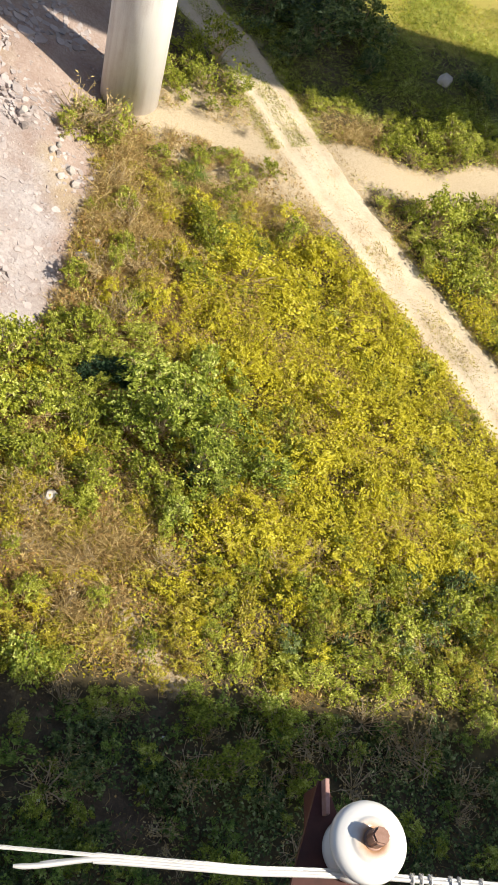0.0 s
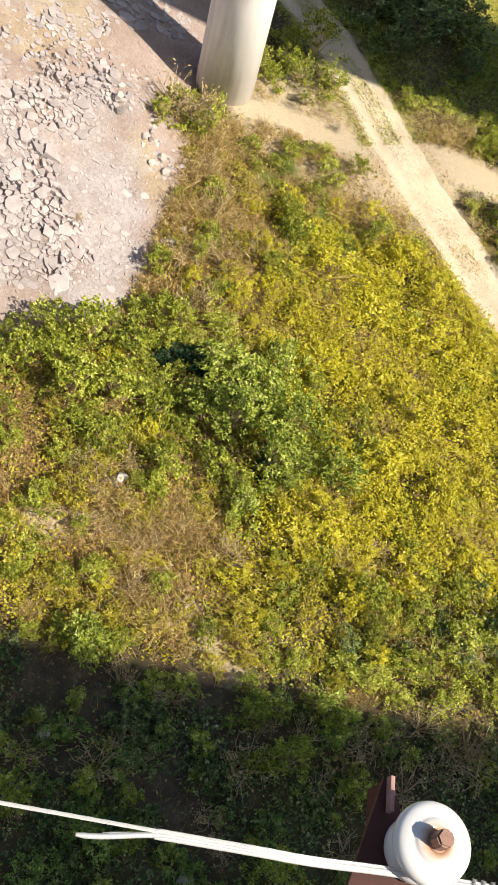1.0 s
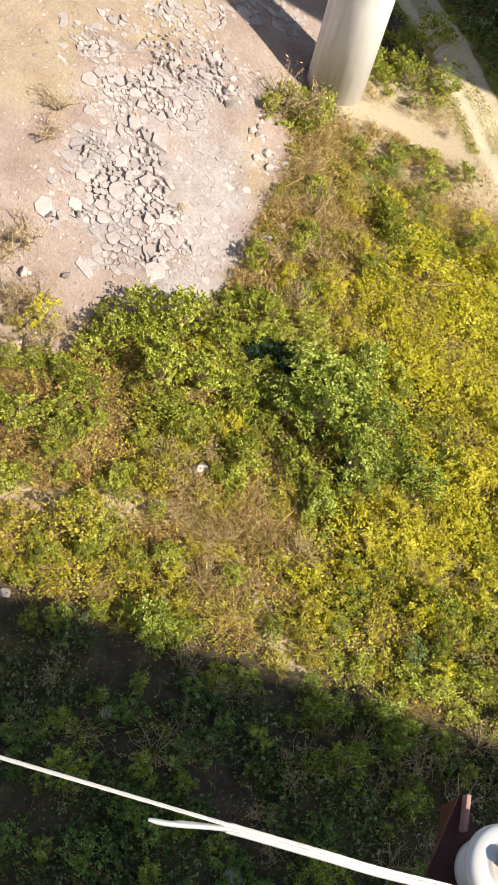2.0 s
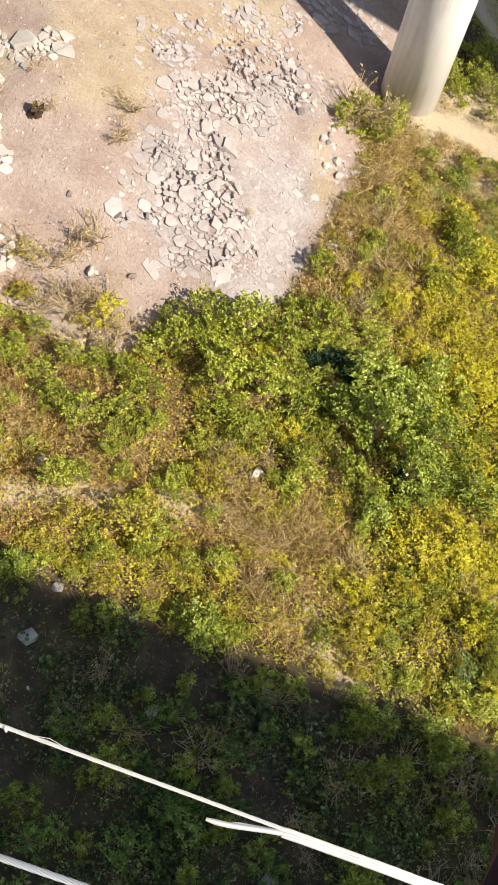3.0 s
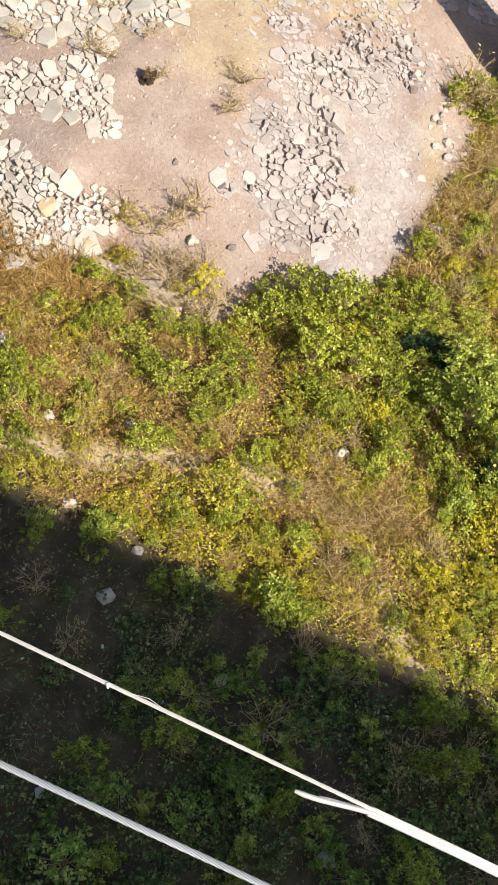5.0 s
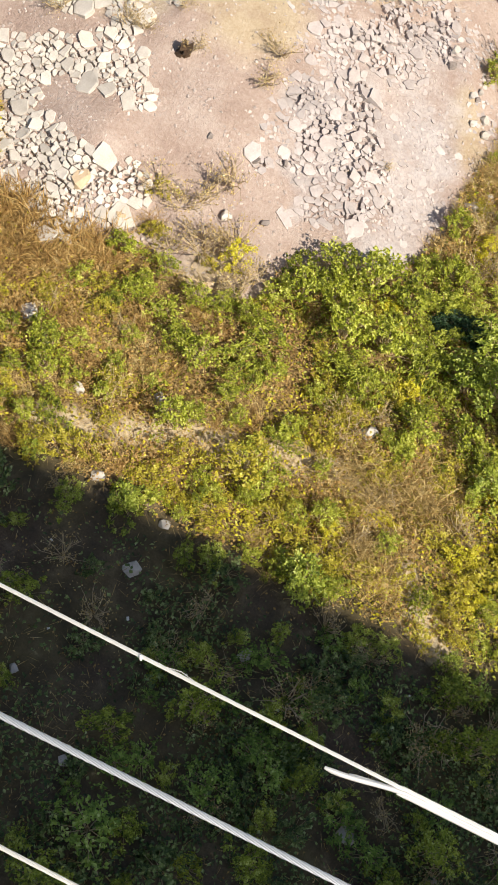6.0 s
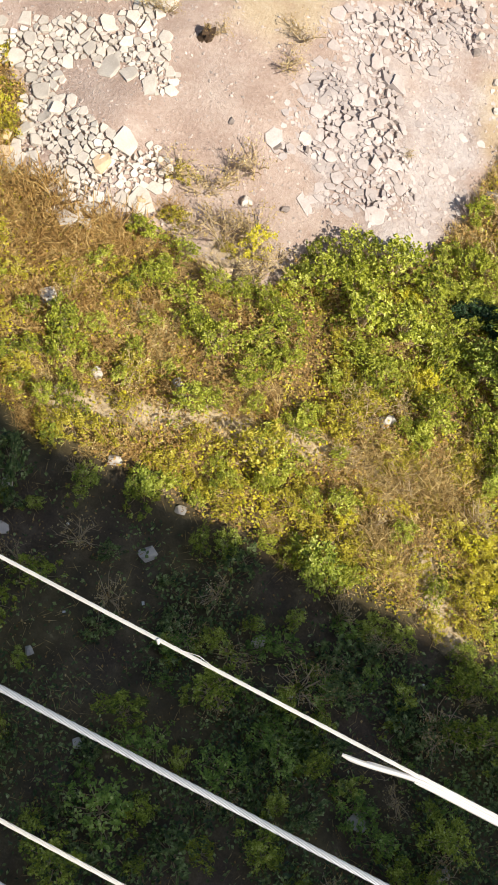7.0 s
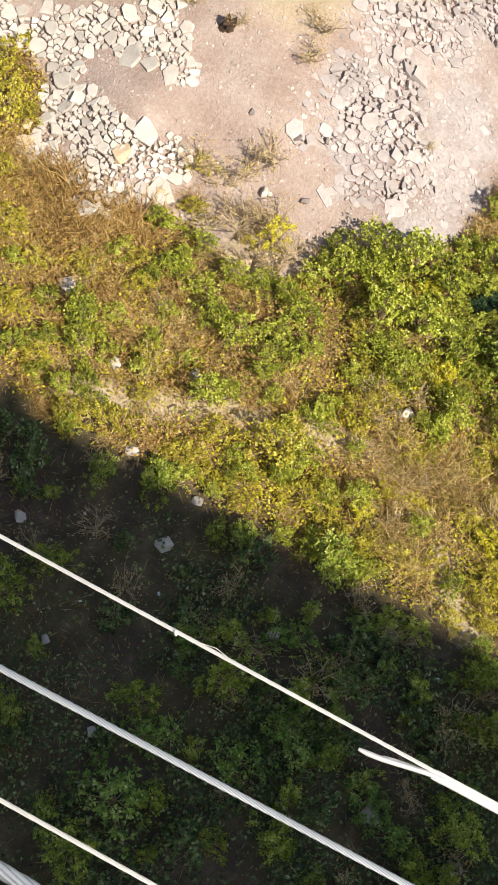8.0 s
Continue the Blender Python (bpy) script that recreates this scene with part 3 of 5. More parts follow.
def slope_turn(x, y):
    """The turn that lays a thing on the ground's slope."""
    e = 0.3
    n = Vector((z_at(x - e, y) - z_at(x + e, y), z_at(x, y - e) - z_at(x, y + e), 2 * e)).normalized()
    return n.to_track_quat("Z", "Y").to_matrix().to_4x4()


def stone_pose(rng, x, y, s, sink=0.0):
    tilt = pose(0, 0, 0, rng.normal() * 8, rng.normal() * 8, rng.uniform(0, 360))
    return Matrix.Translation((x, y, z_at(x, y) + 0.05 + s * (0.16 - sink))) @ slope_turn(x, y) @ tilt @ Matrix.Diagonal((s * rng.uniform(0.9, 1.25), s, s * rng.uniform(0.8, 1.3), 1))


rng = np.random.default_rng(5)
lumps, pinks, made = [], [], 0
for heap, sink in (([(-8.25, 15.95, 1.0)] + pack(1, LEFT_HEAP, 0.14, 0.66, 0.425), 0.045), (pack(2, RIGHT_HEAP, 0.15, 0.58, 0.425, 0.95), -0.008), (pack(3, UPPER_HEAP, 0.09, 0.32, 0.46, 0.30), -0.005), (pack(6, SCATTER, 0.08, 0.26, 0.47, 0.28), 0.0), (pack(4, SHADED_HEAP, 0.14, 0.45, 0.44, 0.35), 0.01)):
    heap.sort(key=lambda q: -q[2])
    kind_of = STONE if sink > 0.04 else LILAC_STONE
    for k in range(len(heap)):
        got = fitted_stone(rng, k, heap, sink)
        if not got:
            continue
        x, y, s = heap[k]
        m = Matrix.Translation((x, y, z_at(x, y) + 0.05)) @ slope_turn(x, y)
        if made < 300 and k < 120:
            made += 1
            piece("stone", mesh_of("stone", *got, kind_of), embankment, at=m)
        else:
            mm = np.array(m)
            (lumps if kind_of is STONE else pinks).append(((np.array(got[0]) @ mm[:3, :3].T + mm[:3, 3]).tolist(), got[1]))
tagged(piece("rubble", mesh_of("rubble", *joined(pinks), LILAC_STONE), embankment, "smaller lilac-grey angular stones"), kind="stuff")
tagged(piece("rubble", mesh_of("rubble", *joined(lumps), STONE), embankment, "smaller pale angular stones"), kind="stuff")

# stone chips over the whole slope
lumps = []
chip_at = 0
while chip_at < 11000:
    x, y = rng.uniform(-14, 3), rng.uniform(15.5, 33)
    if peek(GRID_TOE, x, y) < 0.0:
        continue
    chip_at += 1
    if chip_at % 4 == 0:
        hx, hy, hr = LEFT_HEAP[int(rng.integers(len(LEFT_HEAP)))]
        x, y = hx + hr * 0.7 * rng.normal(), hy + hr * 0.7 * rng.normal()
        if peek(GRID_TOE, x, y) < 0.0:
            continue
    s = 0.03 + 0.10 * rng.uniform() ** 3
    mm = np.array(stone_pose(rng, x, y, s, 0.1))
    v, f = FORM_DATA[int(rng.integers(len(FORMS)))]
    lumps.append(((v @ mm[:3, :3].T + mm[:3, 3]).tolist(), f))
tagged(piece("gravel", mesh_of("gravel", *joined(lumps), CHIP), embankment, "pinkish stone chips"), kind="stuff")


# ---- plants ----
def shrub(name, label, seed, radius, height, tips, per_tip, leaf, material, group, flat=0.5):
    """A shrub on its own stems, with leaves in clusters round the twig ends."""
    rng = np.random.default_rng(seed)
    root = tagged(new(name), label, "shrub", group)
    lumps, ends = [], []
    for k in range(tips):
        a, r = rng.uniform(0, 2 * math.pi), radius * math.sqrt(rng.uniform(0.02, 1.0)) * rng.uniform(0.7, 1.15)
        r *= 1 + 0.28 * math.sin(2 * a + seed) + 0.16 * math.sin(3 * a + 2.1 * seed)
        h = height * (1 - 0.6 * min(1, r / radius) ** 2) * rng.uniform(0.4, 1.15)
        end = np.array((r * math.cos(a), r * math.sin(a), max(h, 0.08)))
        ends.append(end)
        if k % 2 == 0:
            s = 0.05 * rng.normal(size=2)
            lumps.append(tube([(s[0], s[1], -0.1), end * (0.45, 0.45, 0.55), end], [0.016, 0.010, 0.005], 4))
    piece("branchwork", mesh_of("branchwork", *joined(lumps), TWIG), root)
    ends = np.repeat(np.array(ends), per_tip, 0)
    n = len(ends)
    spreadr = 0.03 * radius + 0.032
    base = ends + rng.normal(size=(n, 3)) * (spreadr, spreadr, spreadr * 0.6)
    base[:, 2] = np.maximum(base[:, 2], 0.04)
    way = rng.normal(size=(n, 3)) * (1, 1, flat) + (0, 0, 0.15)
    size = leaf * rng.uniform(0.6, 1.35, n)
    piece("foliage", mesh_of("foliage", *blades(rng, base, way, size, size * rng.uniform(0.55, 0.8, n)), material), root)
    return root


def dry_tuft(name, label, seed, radius, height, stalks, material, group):
    """Dead grass and thin twigs, leaning every way from a broad root."""
    rng = np.random.default_rng(seed)
    root = tagged(new(name), label, "dry grass", group)
    a, r = rng.uniform(0, 2 * math.pi, stalks), radius * np.sqrt(rng.uniform(0, 1, stalks))
    base = np.stack([r * np.cos(a), r * np.sin(a), np.full(stalks, -0.02)], 1)
    way = rng.normal(size=(stalks, 3)) * (0.9, 0.9, 0.3) + (0.3, 0.1, 0.55)
    way[:, 2] = np.abs(way[:, 2])
    piece("grass", mesh_of("grass", *blades(rng, base, way, height * rng.uniform(0.35, 1.1, stalks), rng.uniform(0.008, 0.022, stalks)), material), root)
    lumps = []
    for k in range(12):
        a, b = rng.uniform(0, 2 * math.pi), rng.normal(size=2) * 0.3 * radius
        e = np.array((math.cos(a) * radius, math.sin(a) * radius, height * rng.uniform(0.4, 1.1)))
        lumps.append(tube([(b[0], b[1], -0.05), e * (0.4, 0.4, 0.7) + (b[0], b[1], 0), e + (b[0], b[1], 0)], [0.011, 0.009, 0.005], 3))
    piece("brushwood", mesh_of("brushwood", *joined(lumps), material), root)
    return root


def bare_shrub(name, label, seed, height, group):
    """A leafless thorny shrub: forked twigs with a few dead leaves."""
    rng = np.random.default_rng(seed)
    root = tagged(new(name), label, "shrub", group)
    lumps, ends = [], []
    for k in range(14):
        a = rng.uniform(0, 2 * math.pi)
        e = np.array((math.cos(a), math.sin(a), rng.uniform(0.6, 1.4))) * height * rng.uniform(0.5, 0.9)
        lumps.append(tube([(0, 0, -0.08), e * 0.5 + rng.normal(size=3) * 0.04, e], [0.02, 0.013, 0.007], 4))
        for j in range(3):
            q = e * rng.uniform(0.4, 0.9)
            t = q + rng.normal(size=3) * 0.28 * height + (0, 0, 0.12)
            lumps.append(tube([q, t], [0.009, 0.005], 3))
            ends.append(t)
    piece("branchwork", mesh_of("branchwork", *joined(lumps), TWIG), root)
    ends = np.repeat(np.array(ends), 4, 0)
    n = len(ends)
    piece("foliage", mesh_of("foliage", *blades(rng, ends + rng.normal(size=(n, 3)) * 0.06, rng.normal(size=(n, 3)), rng.uniform(0.04, 0.09, n), rng.uniform(0.02, 0.05, n)), STRAW), root)
    return root


def plant_all(models, spots, seed, tall=lambda x, y: 1.0, fresh=True):
    """Puts copies of the models at the spots (x, y, radius), each turned and scaled to its radius."""
    rng = np.random.default_rng(seed)
    for k, (x, y, r) in enumerate(spots):
        ob, own = models[k] if fresh and k < len(models) else models[int(rng.integers(len(models)))]
        s = r / own
        m = pose(x, y, z_at(x, y), rng.normal() * 4, rng.normal() * 4, rng.uniform(0, 360))
        sz = s * rng.uniform(0.8, 1.25) * tall(x, y)
        wide = rng.uniform(0.8, 1.25)
        if fresh and k < len(models):
            ob.matrix_basis = m
            ob.scale = (s * wide, s / wide, sz)
        else:
            made = copy_thing(ob, m)
            made.scale = (s * wide, s / wide, sz)


def clear_of(x, y, r):
    return peek(GRID_FREE, x, y) > 0.45 * r and peek(GRID_TOE, x, y) < -0.25 * r and math.hypot(x - 3.55, y - 31.35) > 1.2 + r


def fill(seed, box, count, lo, hi, gap, keep, taken):
    """Random free spots in a box where keep(x, y) says so."""
    rng = np.random.default_rng(seed)
    out = []
    old = np.array(taken) if taken else np.zeros((0, 3))
    for _ in range(count * 25):
        x, y, r = rng.uniform(box[0], box[1]), rng.uniform(box[2], box[3]), rng.uniform(lo, hi)
        if len(out) >= count:
            break
        if rng.uniform() > keep(x, y) or not clear_of(x, y, r):
            continue
        both = np.concatenate([old, np.array(out)]) if out else old
        if len(both) == 0 or (np.hypot(both[:, 0] - x, both[:, 1] - y) > gap * (r + both[:, 2])).all():
            out.append((x, y, r))
    return out


def near_any(x, y, spots, grow):
    """How near points are to any of the spots, from 0 to 1."""
    x, y = np.asarray(x, float), np.asarray(y, float)
    best = np.zeros(x.shape)
    for a, b, c in spots:
        best = np.maximum(best, np.exp(-((x - a) ** 2 + (y - b) ** 2) / (grow * c) ** 2))
    return best


FOOT_SPOTS = [(p.x, p.y, 0.5) for p in resample(FOOTPATH, 0.5)]


def leafy(x, y):
    """Where green things grow: less on dry spots and along the footpath."""
    west = 1 - 0.42 * (1 - smooth(-2.5, 1.0, np.asarray(x, float)))
    return west * (1 - 0.6 * near_any(x, y, DRY_SPOTS, 1.25)) * (1 - 0.8 * near_any(x, y, FOOT_SPOTS, 0.9)) * (1 - 0.7 * near_any(x, y, OPEN_SPOTS, 1.1))


# thin growth round the track's junction and below the pier
OPEN_SPOTS = [(7.4, 30.2, 0.9), (8.4, 29.4, 0.9), (9.2, 28.4, 0.9), (6.4, 28.8, 0.8), (5.3, 30.0, 0.8), (10.2, 27.2, 0.7), (7.6, 28.0, 0.7), (4.2, 29.0, 0.6)]
DEEP_SPOTS = [(5.0, 18.3, 1.03), (6.2, 18.0, 1.04), (7.3, 17.3, 0.95), (5.5, 17.0, 1.02), (6.7, 15.8, 0.92), (6.2, 14.3, 0.65), (4.6, 17.0, 0.84), (7.0, 19.3, 0.8), (8.7, 15.9, 0.85), (7.7, 15.9, 0.67)]
FRINGE_SPOTS = [(9.5, 10.1, 0.55), (11.0, 9.7, 0.5), (12.5, 9.9, 0.6), (14.0, 10.3, 0.6), (15.4, 9.9, 0.6), (13.2, 10.9, 0.5), (8.1, 10.0, 0.5), (10.3, 11.2, 0.5), (16.8, 10.6, 0.6), (7.4, 10.8, 0.4), (5.6, 10.3, 0.4), (12.0, 10.8, 0.4)]
GREEN_SPOTS = [(2.1, 29.0, 0.95), (2.9, 28.6, 0.6), (1.5, 28.3, 0.5), (-0.2, 18.7, 0.77), (1.0, 18.5, 0.94), (2.1, 18.7, 0.86), (-0.8, 17.3, 0.75), (0.7, 16.6, 0.91), (2.0, 16.8, 0.91), (3.2, 16.6, 0.83), (-1.2, 15.5, 0.65), (-3.4, 15.6, 0.5), (3.7, 15.0, 0.73), (1.9, 15.2, 0.65), (-2.5, 14.0, 0.63), (-4.1, 14.8, 0.6), (-1.5, 14.6, 0.63), (5.2, 15.4, 0.66), (-5.2, 15.0, 0.5), (-4.5, 12.6, 0.4), (-1.4, 16.8, 0.6), (-1.4, 18.1, 0.5), (0.9, 19.3, 0.5), (0.0, 17.6, 0.8), (2.9, 20.2, 0.7)]
EDGE_SPOTS = [(2.3, 29.7, 0.5), (6.9, 24.8, 0.78), (9.9, 12.4, 0.73), (11.7, 12.3, 0.75), (13.0, 11.8, 0.76), (14.5, 12.3, 0.78), (15.8, 12.9, 0.8), (11.2, 10.6, 0.65), (15.7, 11.3, 0.7), (6.7, 34.4, 0.93), (5.7, 33.8, 0.69), (7.5, 33.0, 0.68), (15.5, 28.5, 1.12), (17.4, 29.4, 0.9), (18.3, 28.5, 1.03), (15.9, 26.8, 0.87), (16.8, 25.6, 0.97), (17.9, 24.0, 0.84), (14.4, 33.0, 0.6), (15.4, 33.0, 0.84), (16.6, 33.3, 0.85), (17.5, 33.9, 0.62)]
YELLOW_SPOTS = [(-6.0, 18.4, 0.5), (-5.5, 17.0, 0.5), (-3.0, 17.3, 0.55), (-3.7, 16.9, 0.35),  (-0.1, 11.5, 0.84), (1.4, 13.6, 0.71), (1.2, 10.7, 0.68), (2.8, 10.2, 0.68), (4.0, 10.3, 0.6), (7.3, 14.2, 0.82), (8.7, 14.0, 0.91), (6.9, 11.8, 0.79), (8.3, 11.7, 0.72), (6.6, 9.7, 0.46), (9.4, 12.1, 0.65), (-2.2, 10.1, 0.6), (-0.4, 10.2, 0.53), (8.0, 19.8, 0.81), (7.1, 21.6, 0.74), (8.1, 23.6, 0.96), (9.6, 22.7, 0.96), (10.8, 25.3, 0.91), (11.7, 22.3, 1.07), (9.9, 19.9, 1.01), (11.3, 18.9, 1.0)]
YELLOW_SPOTS += [(10.3, 16.9, 0.96), (13.1, 18.7, 0.93), (12.1, 16.0, 0.88), (13.8, 16.9, 0.91), (8.7, 14.7, 0.75), (10.6, 14.9, 0.77), (15.3, 16.3, 0.83), (14.7, 18.8, 0.76), (13.2, 21.3, 0.88), (12.0, 24.5, 0.81), (16.0, 14.5, 0.91), (13.1, 14.0, 0.86), (11.3, 13.2, 0.84), (8.0, 20.3, 0.73), (16.6, 17.4, 0.76)]
DRY_SPOTS = [(12.0, 32.3, 0.5), (2.6, 13.4, 0.5), (3.8, 13.2, 0.5), (3.6, 10.7, 0.5), (4.3, 10.4, 0.5), (-4.7, 14.0, 0.45), (-3.9, 13.2, 0.45), (-8.8, 15.4, 0.9), (-7.6, 15.5, 0.95), (-6.7, 15.8, 0.85), (-9.8, 15.6, 0.8), (-8.2, 14.5, 0.8), (-10.6, 16.0, 0.6), (2.4, 28.4, 0.6), (1.8, 29.6, 0.5), (-5.9, 17.5, 0.5), (-7.2, 13.3, 0.5), (-6.4, 13.0, 0.5), (4.5, 24.8, 0.8), (3.1, 24.7, 0.7), (-7.9, 15.2, 0.6), (-6.9, 15.6, 0.5), (-8.9, 15.0, 0.5), (-9.6, 14.9, 0.5), (-3.9, 12.9, 0.5), (-2.2, 12.9, 0.4), (-5.2, 12.2, 0.4), (2.8, 12.9, 0.7), (4.0, 12.7, 0.63), (5.1, 13.2, 0.72), (3.6, 11.2, 0.54), (4.6, 11.6, 0.54), (2.2, 12.5, 0.47), (-3.0, 11.5, 0.61), (-1.4, 12.0, 0.46), (3.5, 26.6, 0.6), (4.1, 25.1, 0.78), (4.9, 25.0, 0.68), (3.4, 28.5, 0.6), (3.2, 26.0, 0.9), (3.3, 27.4, 0.8), (2.9, 24.9, 0.6), (3.0, 22.6, 0.7), (2.8, 21.2, 0.6), (4.0, 14.0, 0.4), (3.2, 24.0, 0.6), (3.4, 22.4, 0.6), (4.4, 23.2, 0.6), (-7.4, 14.9, 0.6), (-8.4, 14.6, 0.6), (-6.4, 15.3, 0.5), (12.6, 32.6, 0.6), (13.3, 32.6, 0.5)]
SHADE_SPOTS = [(2.6, 9.4, 0.7), (5.2, 8.7, 0.67), (6.8, 9.0, 0.6), (4.5, 5.4, 0.58), (1.6, 5.3, 0.64), (2.1, 6.9, 0.43), (-0.4, 8.6, 0.59), (-0.2, 3.9, 0.63), (8.1, 7.2, 0.68), (6.7, 6.7, 0.52), (3.2, 4.9, 0.57), (5.8, 7.4, 0.44), (9.2, 8.7, 0.7), (-0.1, 6.4, 0.43), (2.5, 3.8, 0.64), (10.0, 7.2, 0.7), (-4.3, 4.8, 0.65), (-5.5, 8.0, 0.67), (-3.8, 8.6, 0.74), (0.2, 8.8, 0.74), (-2.4, 9.1, 0.59), (0.4, 1.7, 0.83), (0.0, 0.4, 0.83), (2.3, 1.6, 0.7), (4.0, 2.7, 0.57), (5.7, 4.4, 0.65), (8.0, 4.7, 0.74), (3.9, 7.6, 0.59), (7.2, 8.5, 0.6), (0.8, 3.6, 0.49), (7.3, 3.5, 0.59)]
THICKET_SPOTS = [(8.8, 38.9, 1.5), (11.1, 38.0, 1.7), (12.9, 38.9, 1.2), (10.3, 40.5, 1.6), (7.6, 41.5, 1.5), (9.5, 43.5, 1.6), (12.2, 40.4, 1.2), (10.0, 36.4, 0.9), (13.3, 36.8, 0.8), (18.3, 37.2, 0.8), (20.8, 35.2, 0.9)]

LEFT_SPOTS = [(-8.3, 11.6, 0.6), (-7.5, 10.6, 0.55), (-9.6, 13.8, 0.6), (-12.6, 18.8, 0.7), (-11.0, 17.2, 0.5), (-7.0, 13.6, 0.5), (-6.2, 12.2, 0.5), (-5.6, 13.9, 0.5), (-6.6, 14.7, 0.45), (-8.4, 13.2, 0.4), (-5.2, 10.4, 0.5), (-6.9, 10.6, 0.5), (-10.6, 15.2, 0.5), (-11.6, 17.0, 0.8), (-11.4, 14.4, 0.5), (-12.3, 18.0, 0.8), (-3.4, 12.6, 0.4), (-3.9, 11.0, 0.4)]
BARE_SPOTS = [(13.0, 8.3, 0.7), (10.2, 8.2, 0.6), (3.4, 6.4, 0.5), (7.0, 7.0, 0.55), (-9.1, 22.5, 0.4), (-11.3, 22.3, 0.45), (-4.4, 17.7, 0.5), (-3.4, 17.8, 0.4), (3.4, 26.6, 0.5), (4.0, 25.2, 0.5), (3.3, 22.6, 0.5), (4.4, 23.1, 0.5), (2.2, 29.1, 0.9), (1.6, 28.6, 0.7), (2.8, 28.9, 0.7), (-4.8, 18.8, 0.6), (-5.2, 18.3, 0.5), (9.2, 7.0, 0.5), (11.4, 7.2, 0.55), (13.4, 8.6, 0.5), (7.4, 8.0, 0.4), (14.6, 7.4, 0.5), (3.6, 8.6, 0.4), (4.4, 6.6, 0.4), (0.6, 7.6, 0.4), (-3.2, 7.2, 0.4), (-4.2, 6.0, 0.4), (2.8, 3.2, 0.4), (9.8, 5.4, 0.5), (11.8, 9.0, 0.5), (8.8, 9.2, 0.4), (6.0, 12.6, 0.5), (9.4, 13.0, 0.5), (13.6, 12.6, 0.5), (1.6, 14.4, 0.4), (3.7, 20.9, 0.5), (-4.6, 23.9, 0.55), (-4.7, 22.8, 0.5), (-4.1, 19.6, 0.55), (-2.6, 16.6, 0.6), (-3.3, 16.2, 0.55), (-4.1, 17.2, 0.6), (-2.2, 17.3, 0.5), (-4.9, 16.9, 0.45), (-7.0, 22.6, 0.4), (-7.7, 23.7, 0.3), (-6.1, 18.4, 0.5), (-8.6, 22.6, 0.35), (-3.3, 17.9, 0.55), (-9.4, 24.2, 0.3), (-0.3, 22.6, 0.2), (8.4, 7.8, 0.5), (5.0, 8.3, 0.4), (10.6, 8.4, 0.5), (1.5, 6.4, 0.4), (12.4, 8.0, 0.5), (6.4, 5.6, 0.4), (-1.8, 6.2, 0.4), (5.6, 23.4, 0.5), (4.2, 21.2, 0.5), (2.9, 14.9, 0.4)]
YELLOW_SPOTS = [q for q in YELLOW_SPOTS if near_any(q[0], q[1], FOOT_SPOTS, 1.0) < 0.45]
DRY_SPOTS = [q for q in DRY_SPOTS if near_any(q[0], q[1], FOOT_SPOTS, 1.0) < 0.6]
YELLOW_SPOTS += [(3.6, 13.4, 0.4), (4.6, 12.7, 0.35), (5.4, 12.2, 0.45), (3.0, 11.9, 0.4), (5.0, 13.8, 0.4), (5.7, 13.2, 0.35), (3.9, 12.1, 0.3), (3.2, 25.4, 0.4), (3.9, 26.3, 0.35), (3.6, 24.2, 0.4), (4.6, 24.2, 0.35), (3.0, 23.2, 0.4), (2.7, 27.4, 0.4), (3.8, 27.6, 0.35), (4.9, 25.9, 0.4), (3.6, 21.8, 0.45), (4.6, 22.0, 0.4)]
sunny = DEEP_SPOTS + GREEN_SPOTS + EDGE_SPOTS + YELLOW_SPOTS + LEFT_SPOTS + FRINGE_SPOTS
taken = sunny + DRY_SPOTS
yellow = [(shrub("yellow_shrub", "low yellow-green leafy shrub on dry ground", 10 + k, 0.8, 0.62 + 0.13 * k, 56, 16, 0.094, YELLOW, "yellow shrubs"), 0.8) for k in range(5)]
meadow_low = lambda x, y: 1 - 0.36 * smooth(6.0, 8.5, x) * smooth(11.5, 14.0, y)
green = [(shrub("green_shrub", "bushy mid-green leafy shrub", 20 + k, 0.8, 0.8 + 0.14 * k, 60, 15, 0.096, GREEN, "green shrubs"), 0.8) for k in range(5)]
sage = [(shrub("shade_shrub", "low grey-green shrub toned dark for the shadow of the bridge", 35 + k, 0.8, 0.6 + 0.16 * k, 40, 13, 0.135, SAGE, "shade shrubs"), 0.8) for k in range(4)]
deep = [(shrub("deep_green_bush", "dense dark green bush with broad leaves", 30 + k, 0.9, 1.2 + 0.2 * k, 76, 17, 0.104, DEEP, "dark green bushes"), 0.9) for k in range(4)]
dry = [(dry_tuft("dry_grass_tuft", "straw-coloured tuft of dead grass and twigs", 40 + k, 0.6, 0.45, 620, STRAW, "dry grass tufts"), 0.6) for k in range(4)]
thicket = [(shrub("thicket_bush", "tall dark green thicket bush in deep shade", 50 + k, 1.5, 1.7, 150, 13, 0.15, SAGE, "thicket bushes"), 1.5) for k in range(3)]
bare = [(bare_shrub("bare_shrub", "leafless brown thorny shrub on the gravel slope", 60 + k, 0.7, "bare shrubs"), 0.5) for k in range(3)]

